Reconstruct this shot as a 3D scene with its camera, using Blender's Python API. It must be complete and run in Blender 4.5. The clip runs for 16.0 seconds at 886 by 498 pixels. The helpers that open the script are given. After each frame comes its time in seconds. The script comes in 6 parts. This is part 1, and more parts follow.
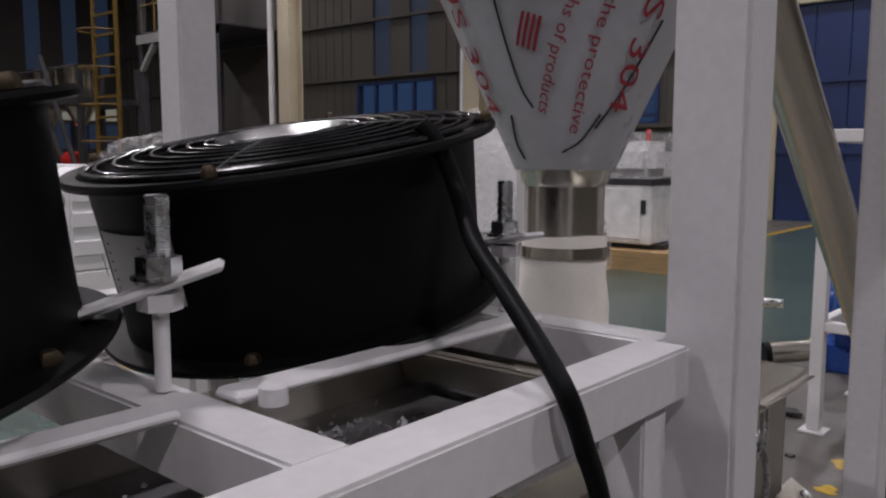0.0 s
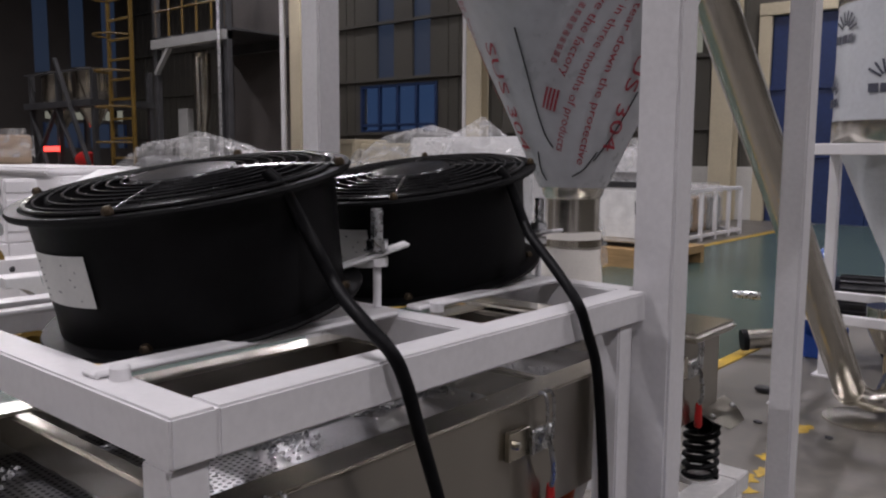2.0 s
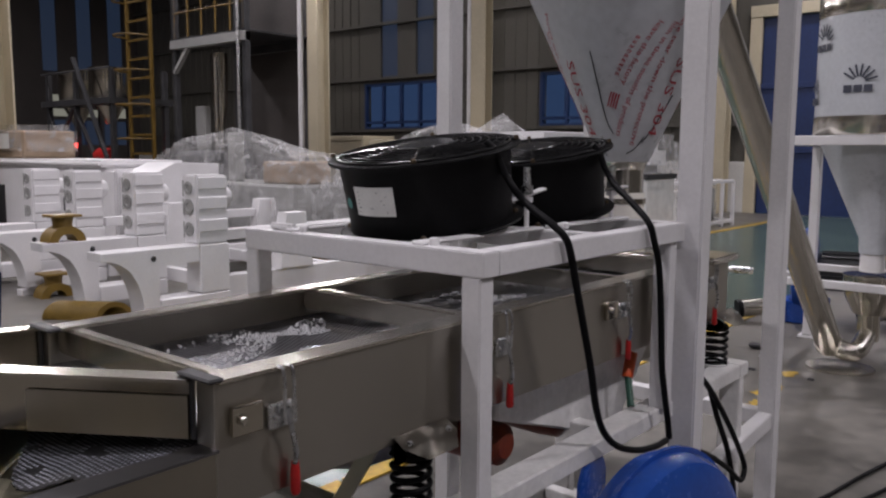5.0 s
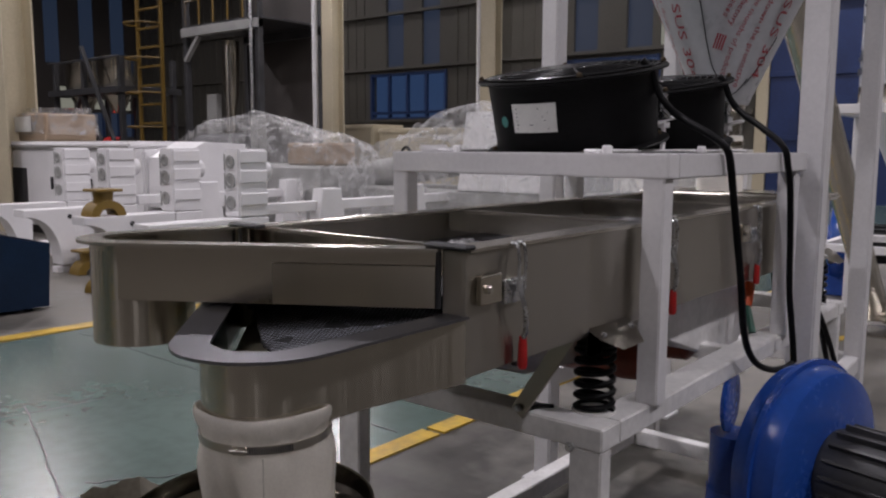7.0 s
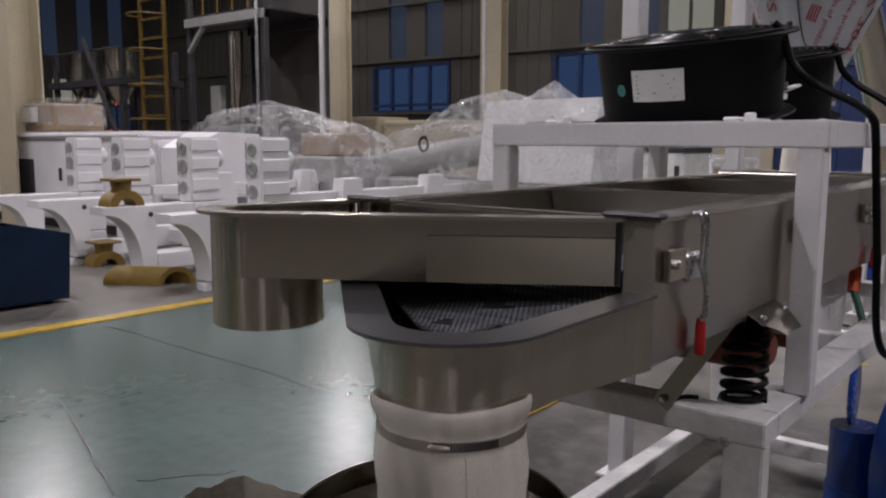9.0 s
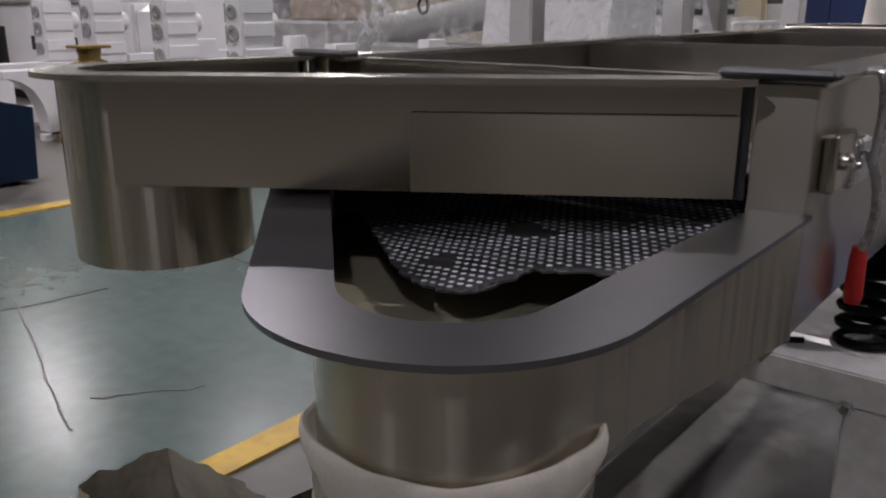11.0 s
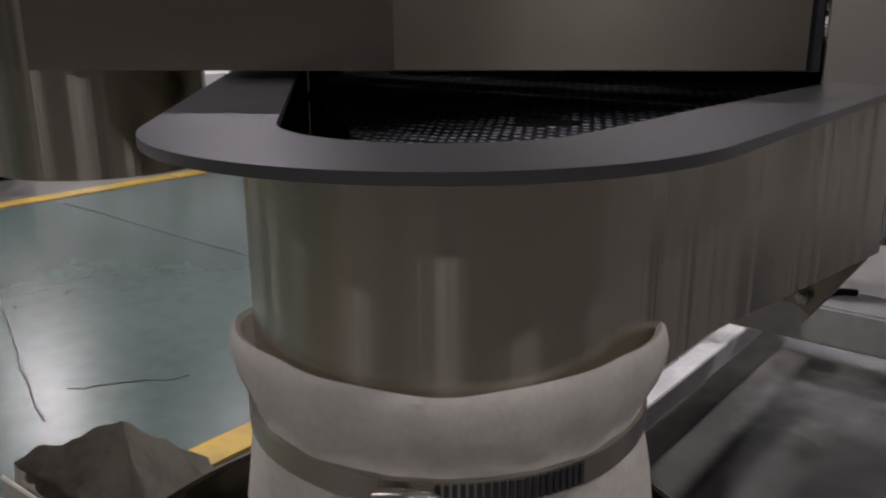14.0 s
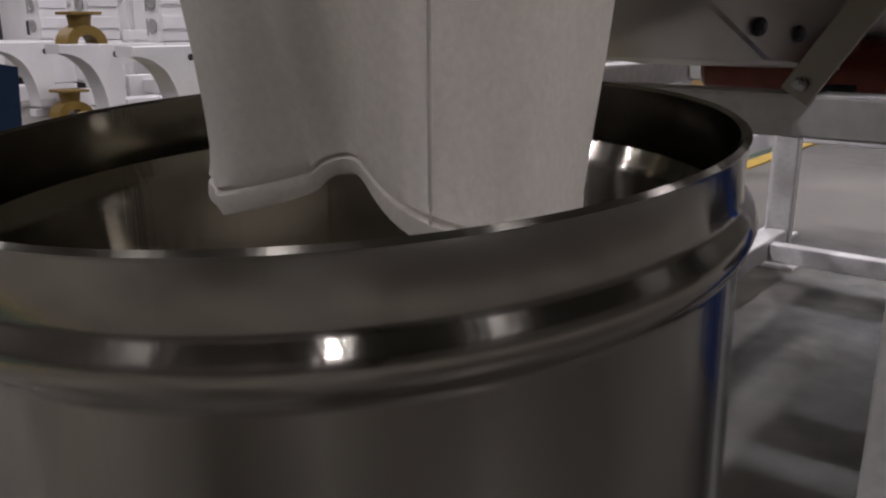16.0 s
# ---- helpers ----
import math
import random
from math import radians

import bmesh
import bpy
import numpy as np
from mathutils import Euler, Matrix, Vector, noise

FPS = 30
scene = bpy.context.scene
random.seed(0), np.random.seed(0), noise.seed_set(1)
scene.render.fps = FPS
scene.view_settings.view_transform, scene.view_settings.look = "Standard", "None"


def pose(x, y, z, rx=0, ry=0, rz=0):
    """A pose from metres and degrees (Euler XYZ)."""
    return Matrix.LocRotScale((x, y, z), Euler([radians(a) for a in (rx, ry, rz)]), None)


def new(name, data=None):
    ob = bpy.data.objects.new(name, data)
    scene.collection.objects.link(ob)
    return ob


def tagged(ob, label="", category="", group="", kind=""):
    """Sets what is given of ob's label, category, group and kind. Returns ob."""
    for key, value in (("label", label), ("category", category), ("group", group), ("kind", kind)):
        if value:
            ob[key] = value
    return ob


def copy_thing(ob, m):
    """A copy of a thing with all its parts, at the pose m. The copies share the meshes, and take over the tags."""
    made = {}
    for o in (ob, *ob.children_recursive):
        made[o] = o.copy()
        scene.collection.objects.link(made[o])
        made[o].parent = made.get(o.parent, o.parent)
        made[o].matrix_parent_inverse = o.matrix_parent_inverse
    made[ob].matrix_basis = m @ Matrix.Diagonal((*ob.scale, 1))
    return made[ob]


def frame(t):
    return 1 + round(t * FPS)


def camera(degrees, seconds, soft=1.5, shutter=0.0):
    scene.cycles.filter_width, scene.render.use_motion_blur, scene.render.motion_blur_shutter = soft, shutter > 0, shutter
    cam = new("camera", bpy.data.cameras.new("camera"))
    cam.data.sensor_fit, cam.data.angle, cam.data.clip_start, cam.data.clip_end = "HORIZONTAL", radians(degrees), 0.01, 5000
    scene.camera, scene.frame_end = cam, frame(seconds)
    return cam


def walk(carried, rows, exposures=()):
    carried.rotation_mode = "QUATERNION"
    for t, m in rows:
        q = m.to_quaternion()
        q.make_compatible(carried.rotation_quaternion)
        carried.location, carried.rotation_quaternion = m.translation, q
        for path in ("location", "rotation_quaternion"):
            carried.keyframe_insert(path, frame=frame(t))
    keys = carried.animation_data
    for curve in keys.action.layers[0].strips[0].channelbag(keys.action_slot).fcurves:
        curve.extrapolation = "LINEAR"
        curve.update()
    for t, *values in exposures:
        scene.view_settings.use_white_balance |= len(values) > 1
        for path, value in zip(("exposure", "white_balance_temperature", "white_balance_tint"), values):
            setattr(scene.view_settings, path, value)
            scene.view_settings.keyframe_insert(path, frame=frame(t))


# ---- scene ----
cam = camera(57.14, 16.0, soft=2.2)
# seconds, eye, pitch, roll, yaw
ROWS = [
    (0.0, -0.0017, 0.0116, 1.3418, -6.634, -0.070, 40.895),
    (0.5, 0.0689, -0.0850, 1.3519, -6.665, -0.086, 40.958),
    (1.0, 0.1551, -0.2035, 1.3646, -6.561, -0.061, 40.926),
    (1.5, 0.2483, -0.3585, 1.3871, -6.722, -0.195, 40.999),
    (2.0, 0.3135, -0.5331, 1.3946, -6.678, -0.321, 40.721),
    (2.5, 0.3751, -0.6973, 1.3982, -6.691, -0.259, 40.625),
    (3.0, 0.4388, -0.8436, 1.3998, -6.708, -0.089, 40.553),
    (3.6, 0.5149, -1.0167, 1.3975, -6.722, -0.012, 40.451),
    (4.3, 0.5821, -1.2047, 1.3821, -6.752, -0.128, 40.301),
    (4.9, 0.5949, -1.3442, 1.3559, -6.823, -0.261, 40.157),
    (5.5, 0.5422, -1.4548, 1.3158, -6.968, -0.292, 40.006),
    (6.0, 0.4645, -1.5326, 1.2761, -7.128, -0.241, 39.880),
    (6.5, 0.4011, -1.6049, 1.2248, -7.162, -0.306, 39.768),
    (7.0, 0.3549, -1.6573, 1.1720, -7.114, -0.236, 39.718),
    (7.5, 0.3005, -1.6976, 1.1464, -7.156, -0.217, 39.630),
    (8.0, 0.2289, -1.7462, 1.1506, -7.239, -0.227, 39.482),
    (8.5, 0.1482, -1.7522, 1.1349, -7.093, -0.214, 39.443),
    (9.0, 0.0716, -1.7113, 1.1199, -7.480, -0.224, 39.362),
    (9.5, -0.0031, -1.6306, 1.1128, -10.326, -0.037, 39.316),
    (10.0, -0.0813, -1.5266, 1.0957, -14.288, -0.131, 39.391),
    (10.4, -0.1410, -1.4478, 1.0839, -15.666, -0.114, 39.446),
    (10.9, -0.2058, -1.3638, 1.0732, -16.419, 0.100, 39.498),
    (11.5, -0.2646, -1.2884, 1.0633, -16.427, 0.464, 39.539),
    (12.0, -0.2936, -1.2509, 1.0548, -16.153, 0.704, 39.555),
    (12.5, -0.3007, -1.2398, 1.0435, -16.051, 0.747, 39.557),
    (13.0, -0.2956, -1.2432, 1.0300, -16.167, 0.646, 39.552),
    (13.5, -0.2913, -1.2485, 0.9977, -15.915, 0.563, 39.528),
    (14.0, -0.2862, -1.2580, 0.9597, -15.982, 0.359, 39.518),
    (14.5, -0.2746, -1.2693, 0.9003, -15.820, 0.280, 39.534),
    (15.0, -0.2641, -1.2765, 0.8248, -15.484, 0.035, 39.599),
    (15.5, -0.2606, -1.2664, 0.7656, -15.455, 0.099, 39.629),
    (16.0, -0.2533, -1.2645, 0.7273, -15.401, 0.076, 39.660),
]
walk(cam, [(t, pose(x, y, z, 90 + pitch, roll, yaw)) for t, x, y, z, pitch, roll, yaw in ROWS],
     exposures=((0.0, -0.20), (1.5, -0.08), (3.0, 0.0), (6.0, 0.02), (8.5, -0.02), (10.0, 0.0), (12.5, -0.14), (13.5, -0.15), (14.5, 0.05), (15.2, 0.20), (16.0, 0.12)))

# ---------------------------------------------------------------- light
world = bpy.data.worlds.new("world")
scene.world = world
world.use_nodes = True
wn = world.node_tree
sky = wn.nodes.new("ShaderNodeTexSky")
sky.sky_type, sky.sun_disc = "NISHITA", False
sky.sun_elevation, sky.sun_rotation = radians(0.5), radians(150)
wn.links.new(sky.outputs[0], wn.nodes["Background"].inputs[0])
wn.nodes["Background"].inputs[1].default_value = 0.12


# ---------------------------------------------------------------- materials
def material(name, colour, rough=0.5, metal=0.0, vary=0.12, scale=6.0, grain=60.0, bump=0.0, stretch=(1, 1, 1), spec=0.5,
             rough_vary=0.0, coat=0.0, second=None, random_tint=0.0):
    """Base colour with variation at two scales, roughness that varies with it, and fine relief."""
    m = bpy.data.materials.new(name)
    m.use_nodes = True
    n, l = m.node_tree.nodes, m.node_tree.links
    b = n["Principled BSDF"]
    tc, mp = n.new("ShaderNodeTexCoord"), n.new("ShaderNodeMapping")
    mp.inputs["Scale"].default_value = stretch
    geo = n.new("ShaderNodeNewGeometry")
    l.new(geo.outputs["Position"], mp.inputs[0])
    big, fine = n.new("ShaderNodeTexNoise"), n.new("ShaderNodeTexNoise")
    big.inputs["Scale"].default_value, fine.inputs["Scale"].default_value = scale, grain
    big.inputs["Detail"].default_value = 6.0
    for t in (big, fine):
        l.new(mp.outputs[0], t.inputs[0])
    mix = n.new("ShaderNodeMath")
    mix.operation = "MULTIPLY_ADD"
    mix.inputs[1].default_value = 0.35
    l.new(fine.outputs[0], mix.inputs[0])
    sc = n.new("ShaderNodeMath")
    sc.operation = "MULTIPLY"
    sc.inputs[1].default_value = 0.65
    l.new(big.outputs[0], sc.inputs[0])
    l.new(sc.outputs[0], mix.inputs[2])
    ramp = n.new("ShaderNodeValToRGB")
    lo = second if second else [c * (1 - vary * 1.6) for c in colour]
    hi = [min(1, c * (1 + vary)) for c in colour]
    ramp.color_ramp.elements[0].position, ramp.color_ramp.elements[1].position = 0.34, 0.62
    ramp.color_ramp.elements[0].color, ramp.color_ramp.elements[1].color = (*lo, 1), (*hi, 1)
    l.new(mix.outputs[0], ramp.inputs[0])
    last = ramp.outputs[0]
    l.new(last, b.inputs["Base Color"])
    b.inputs["Roughness"].default_value, b.inputs["Metallic"].default_value = rough, metal
    b.inputs["Specular IOR Level"].default_value = spec
    b.inputs["Coat Weight"].default_value = coat
    if rough_vary:
        rr = n.new("ShaderNodeMapRange")
        rr.inputs[1].default_value, rr.inputs[2].default_value = 0.35, 0.65
        rr.inputs[3].default_value, rr.inputs[4].default_value = max(0.02, rough - rough_vary), rough + rough_vary
        l.new(mix.outputs[0], rr.inputs[0])
        l.new(rr.outputs[0], b.inputs["Roughness"])
    if bump:
        bp = n.new("ShaderNodeBump")
        bp.inputs["Strength"].default_value, bp.inputs["Distance"].default_value = bump, 0.004
        l.new(mix.outputs[0], bp.inputs["Height"])
        l.new(bp.outputs[0], b.inputs["Normal"])
    return m


def glow(name, colour, strength):
    m = bpy.data.materials.new(name)
    m.use_nodes = True
    b = m.node_tree.nodes["Principled BSDF"]
    b.inputs["Base Color"].default_value = (0.03, 0.03, 0.035, 1)
    b.inputs["Emission Color"].default_value = (*colour, 1)
    b.inputs["Emission Strength"].default_value = strength
    return m


STEEL = material("stainless_steel", (0.48, 0.445, 0.375), 0.17, 1.0, 0.025, 2.4, 6.0, 0.12, (1, 1, 0.5))
STEEL_DULL = material("stainless_sheet", (0.42, 0.395, 0.345), 0.33, 1.0, 0.03, 3.0, 7.0, 0.12, (1, 1, 0.4))
STEEL_EDGE = material("folded_steel_edge", (0.60, 0.57, 0.51), 0.27, 1.0, 0.04, 4.0, 60.0, 0.0)
STEEL_BRIGHT = material("polished_steel", (0.64, 0.61, 0.55), 0.22, 1.0, 0.03, 2.0, 40.0, 0.0)
SCREEN = material("perforated_screen", (0.46, 0.46, 0.48), 0.34, 1.0, 0.15, 10.0, 200.0, 0.05, rough_vary=0.08)
FILM = material("protective_film", (0.52, 0.54, 0.57), 0.34, 0.0, 0.07, 3.0, 40.0, 0.10, rough_vary=0.08)
WHITE = material("white_enamel", (0.74, 0.73, 0.74), 0.42, 0.0, 0.05, 3.0, 90.0, 0.03, rough_vary=0.08)
WHITE_DIRTY = material("white_enamel_scuffed", (0.77, 0.76, 0.75), 0.45, 0.0, 0.10, 7.0, 60.0, 0.04, rough_vary=0.10)
CLOTH = material("cotton_canvas", (0.82, 0.79, 0.73), 0.92, 0.0, 0.06, 7.0, 300.0, 0.12, spec=0.2)
CLOTH_DARK = material("grey_thread", (0.42, 0.40, 0.36), 0.9, 0.0, 0.1, 30.0, 200.0)
BLACK = material("black_enamel", (0.005, 0.005, 0.0055), 0.48, 0.0, 0.25, 6.0, 90.0, 0.02, spec=0.10, rough_vary=0.05)
BLACK_GLOSS = material("black_gloss_wire", (0.015, 0.015, 0.016), 0.22, 0.0, 0.2, 8.0, 90.0, rough_vary=0.05)
RUBBER = material("black_rubber", (0.006, 0.006, 0.007), 0.5, 0.0, 0.25, 20.0, 120.0, 0.05, spec=0.14)
BLUE = material("blue_enamel", (0.018, 0.075, 0.36), 0.24, 0.0, 0.12, 5.0, 70.0, 0.04, rough_vary=0.06)
NAVY = material("navy_plastic_bin", (0.012, 0.035, 0.085), 0.40, 0.0, 0.15, 5.0, 80.0, 0.03)
RED = material("red_grip", (0.42, 0.015, 0.015), 0.38, 0.0, 0.12, 30.0, 120.0)
ORANGE = material("orange_tape", (0.62, 0.09, 0.02), 0.45, 0.0, 0.12, 30.0, 120.0)
MOTOR = material("orange_brown_motor", (0.17, 0.030, 0.013), 0.40, 0.0, 0.15, 20.0, 120.0)
ZINC = material("zinc_plated", (0.62, 0.63, 0.64), 0.28, 1.0, 0.12, 40.0, 160.0, 0.04, rough_vary=0.06)
GOLD = material("ochre_primer_casting", (0.20, 0.125, 0.022), 0.48, 0.0, 0.15, 8.0, 60.0, 0.08, rough_vary=0.08)
LABEL = material("paper_label", (0.66, 0.66, 0.64), 0.55, 0.0, 0.05, 20.0, 120.0)
INK_GREY = material("grey_print", (0.16, 0.16, 0.17), 0.6, 0.0, 0.1, 40.0, 120.0)
INK_RED = material("red_print", (0.36, 0.03, 0.05), 0.5, 0.0, 0.1, 40.0, 120.0)
INK_TEAL = material("teal_print", (0.05, 0.22, 0.20), 0.5, 0.0, 0.1, 40.0, 120.0)
INK_DARK = material("dark_print", (0.06, 0.065, 0.09), 0.5, 0.0, 0.1, 40.0, 120.0)
GREEN_FLOOR = material("green_epoxy_floor", (0.070, 0.108, 0.094), 0.26, 0.0, 0.12, 0.9, 14.0, 0.015, second=(0.050, 0.079, 0.069))
GREY_FLOOR = material("worn_concrete_floor", (0.150, 0.140, 0.125), 0.46, 0.0, 0.25, 1.3, 12.0, 0.10, rough_vary=0.16, second=(0.062, 0.058, 0.052))


def floor_patch(m, centre, radius, tint=(0.020, 0.018, 0.015), grain=3.5, weight=0.80):
    """A patch with a ragged outline in the floor colour: painted shade, dark tone or dust."""
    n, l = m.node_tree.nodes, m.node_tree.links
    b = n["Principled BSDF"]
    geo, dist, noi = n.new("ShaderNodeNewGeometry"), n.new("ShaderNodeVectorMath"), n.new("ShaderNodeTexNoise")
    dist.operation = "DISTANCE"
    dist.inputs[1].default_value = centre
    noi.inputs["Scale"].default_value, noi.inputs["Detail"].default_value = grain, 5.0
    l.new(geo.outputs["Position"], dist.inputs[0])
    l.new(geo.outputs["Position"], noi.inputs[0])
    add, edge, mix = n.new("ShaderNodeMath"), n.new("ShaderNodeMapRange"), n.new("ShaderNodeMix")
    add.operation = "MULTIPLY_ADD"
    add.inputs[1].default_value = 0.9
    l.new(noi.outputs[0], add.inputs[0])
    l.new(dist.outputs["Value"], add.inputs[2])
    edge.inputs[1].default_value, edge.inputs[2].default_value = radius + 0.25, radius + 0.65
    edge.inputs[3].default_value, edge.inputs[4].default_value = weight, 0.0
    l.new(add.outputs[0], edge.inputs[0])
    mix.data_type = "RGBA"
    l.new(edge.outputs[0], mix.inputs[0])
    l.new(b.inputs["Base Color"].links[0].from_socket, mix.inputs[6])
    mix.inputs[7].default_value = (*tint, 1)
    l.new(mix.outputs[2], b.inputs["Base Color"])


# Shade under the sieve, painted into the concrete colour as a dark patch.
floor_patch(GREY_FLOOR, (-0.65, 0.80, 0.0), 1.05)
# Wide dark patch round the drum; it also dims what the steel reflects.
floor_patch(GREY_FLOOR, (0.0, -0.45, 0.0), 1.5, (0.030, 0.027, 0.022), 2.5, 0.85)
# Pale dust patches.
floor_patch(GREY_FLOOR, (-1.10, 1.00, 0.0), 0.30, (0.20, 0.19, 0.17), 9.0, 0.7)
floor_patch(GREY_FLOOR, (-0.75, 1.25, 0.0), 0.10, (0.18, 0.17, 0.15), 12.0, 0.6)
YELLOW = material("yellow_floor_paint", (0.52, 0.34, 0.035), 0.45, 0.0, 0.12, 5.0, 30.0, 0.06, second=(0.30, 0.20, 0.035))
YELLOW_STEEL = material("yellow_steel", (0.13, 0.078, 0.012), 0.45, 0.0, 0.15, 5.0, 50.0)
CREAM = material("cream_paint", (0.52, 0.46, 0.33), 0.5, 0.0, 0.08, 1.2, 30.0, 0.03)
PANEL = material("beige_wall_sheet", (0.095, 0.089, 0.075), 0.55, 0.0, 0.12, 0.5, 20.0, 0.05)
PANEL_DARK = material("grey_brown_wall_sheet", (0.06, 0.052, 0.048), 0.6, 0.0, 0.15, 0.5, 20.0, 0.05)
ROOF = material("roof_sheet", (0.22, 0.22, 0.21), 0.6, 0.0, 0.10, 0.6, 20.0)
PLASTER = material("white_plaster", (0.60, 0.59, 0.56), 0.7, 0.0, 0.07, 1.0, 30.0, 0.05)
WOOD = material("pine_pallet", (0.40, 0.26, 0.12), 0.65, 0.0, 0.18, 3.0, 60.0, 0.10, (1, 8, 8))
CARDBOARD = material("brown_cardboard", (0.30, 0.22, 0.15), 0.75, 0.0, 0.10, 4.0, 50.0, 0.06)
DOOR_BLUE = material("blue_steel_door", (0.011, 0.028, 0.105), 0.45, 0.0, 0.15, 1.0, 20.0, 0.04)
FRAME_BLUE = material("blue_window_frame", (0.02, 0.045, 0.13), 0.45, 0.0, 0.1, 3.0, 40.0)
DARK_STEEL = material("dark_grey_steel", (0.055, 0.055, 0.058), 0.45, 0.3, 0.2, 3.0, 60.0)
GREY_BOX = material("grey_cabinet_paint", (0.30, 0.30, 0.29), 0.45, 0.0, 0.08, 3.0, 60.0)
DARK_GAP = material("dark_grey_paint", (0.03, 0.03, 0.033), 0.5, 0.0, 0.2, 6.0, 60.0)
SACK = material("brown_grey_sack", (0.36, 0.335, 0.28), 0.55, 0.0, 0.2, 8.0, 80.0, 0.2, rough_vary=0.1)
GRANULE = material("white_granules", (0.42, 0.42, 0.43), 0.35, 0.0, 0.08, 60.0, 200.0)
LINER = material("cream_liner", (0.42, 0.39, 0.29), 0.5, 0.0, 0.06, 8.0, 90.0, 0.04)
BOLT_DARK = material("tarnished_bolt", (0.10, 0.075, 0.05), 0.4, 0.8, 0.2, 40.0, 120.0)
PLATE = material("black_polished_plate", (0.02, 0.02, 0.022), 0.26, 0.0, 0.1, 20.0, 90.0, spec=0.35)
DRUM_STEEL = material("drum_steel", (0.36, 0.34, 0.295), 0.15, 1.0, 0.03, 2.4, 3.2, 0.55, (6, 6, 0.06))
RIM_STEEL = material("brushed_rim_steel", (0.185, 0.185, 0.20), 0.33, 1.0, 0.03, 1.6, 20.0, 0.0)
HOLE_GREY = material("screen_hole_grey", (0.42, 0.44, 0.50), 0.4, 0.0, 0.3, 25.0, 120.0)
RED_LIGHT = glow("red_signal_light", (1.0, 0.05, 0.04), 4.0)
LAMP_GLOW = glow("lamp_glass", (1.0, 0.94, 0.95), 60.0)
DUSK = glow("dusk_sky_window", (0.10, 0.18, 0.40), 0.22)
DUSK_PANE = glow("dusk_through_strip", (0.10, 0.17, 0.34), 0.10)
PALE_PANE = glow("pale_lit_sheet", (0.85, 0.84, 0.70), 0.20)


def brush(m, amount=0.93):
    """Fine turning marks round the upright axis, which draw lamp reflections out into tall streaks."""
    n, l = m.node_tree.nodes, m.node_tree.links
    b = n["Principled BSDF"]
    t = n.new("ShaderNodeTangent")
    t.direction_type, t.axis = "RADIAL", "Z"
    b.inputs["Anisotropic"].default_value, b.inputs["Anisotropic Rotation"].default_value = amount, 0.25
    l.new(t.outputs[0], b.inputs["Tangent"])
    return m


SPUN = brush(material("turned_steel", (0.46, 0.43, 0.365), 0.22, 1.0, 0.03, 3.6, 5.0, 0.75, (8, 8, 0.06)), 1.0)
brush(DRUM_STEEL, 0.95)
brush(STEEL, 0.6)
brush(STEEL_DULL, 0.8)
STEEL_MATT = brush(material("matt_brushed_steel", (0.50, 0.465, 0.385), 0.28, 1.0, 0.04, 7.0, 14.0, 0.20, (1, 1, 0.3)), 0.8)


def wrap_material():
    m = bpy.data.materials.new("clear_stretch_film")
    m.use_nodes = True
    n, l = m.node_tree.nodes, m.node_tree.links
    b = n["Principled BSDF"]
    b.inputs["Base Color"].default_value = (0.72, 0.72, 0.72, 1)
    b.inputs["Roughness"].default_value = 0.16
    tr, mx = n.new("ShaderNodeBsdfTransparent"), n.new("ShaderNodeMixShader")
    noi = n.new("ShaderNodeTexNoise")
    noi.inputs["Scale"].default_value = 5.0
    noi.inputs["Detail"].default_value = 4.0
    noi.inputs["Distortion"].default_value = 1.6
    geo = n.new("ShaderNodeNewGeometry")
    l.new(geo.outputs["Position"], noi.inputs[0])
    mr = n.new("ShaderNodeMapRange")
    mr.inputs[1].default_value, mr.inputs[2].default_value, mr.inputs[3].default_value, mr.inputs[4].default_value = 0.42, 0.74, 0.10, 0.50
    l.new(noi.outputs[0], mr.inputs[0])
    l.new(mr.outputs[0], mx.inputs[0])
    l.new(tr.outputs[0], mx.inputs[1])
    l.new(b.outputs[0], mx.inputs[2])
    bp = n.new("ShaderNodeBump")
    bp.inputs["Strength"].default_value, bp.inputs["Distance"].default_value = 0.55, 0.03
    l.new(noi.outputs[0], bp.inputs["Height"])
    l.new(bp.outputs[0], b.inputs["Normal"])
    l.new(mx.outputs[0], n["Material Output"].inputs[0])
    return m


WRAP = wrap_material()


def glass_material():
    m = bpy.data.materials.new("window_glass")
    m.use_nodes = True
    b = m.node_tree.nodes["Principled BSDF"]
    b.inputs["Base Color"].default_value = (0.9, 0.95, 1.0, 1)
    b.inputs["Roughness"].default_value = 0.03
    b.inputs["Transmission Weight"].default_value = 1.0
    b.inputs["IOR"].default_value = 1.1
    return m


GLASS = glass_material()


# ---------------------------------------------------------------- mesh helpers
def shade(ob, smooth=True, angle=35):
    for p in ob.data.polygons:
        p.use_smooth = smooth
    if smooth:
        lim = math.cos(radians(angle))
        bm = bmesh.new()
        bm.from_mesh(ob.data)
        for e in bm.edges:
            if len(e.link_faces) == 2 and e.link_faces[0].normal.dot(e.link_faces[1].normal) < lim:
                e.smooth = False
        bm.to_mesh(ob.data)
        bm.free()


def part(name, bm, mat, parent=None, label="", smooth=True):
    """Links a bmesh as one mesh object, under a thing or a part if given."""
    me = bpy.data.meshes.new(name)
    bmesh.ops.recalc_face_normals(bm, faces=bm.faces)
    bm.to_mesh(me)
    bm.free()
    me.materials.append(mat)
    ob = new(name, me)
    shade(ob, smooth)
    if parent is not None:
        ob.parent = parent
        ob.matrix_parent_inverse = Matrix()
        ob.matrix_basis = parent_world(parent).inverted()
    if label:
        tagged(ob, label)
    return ob


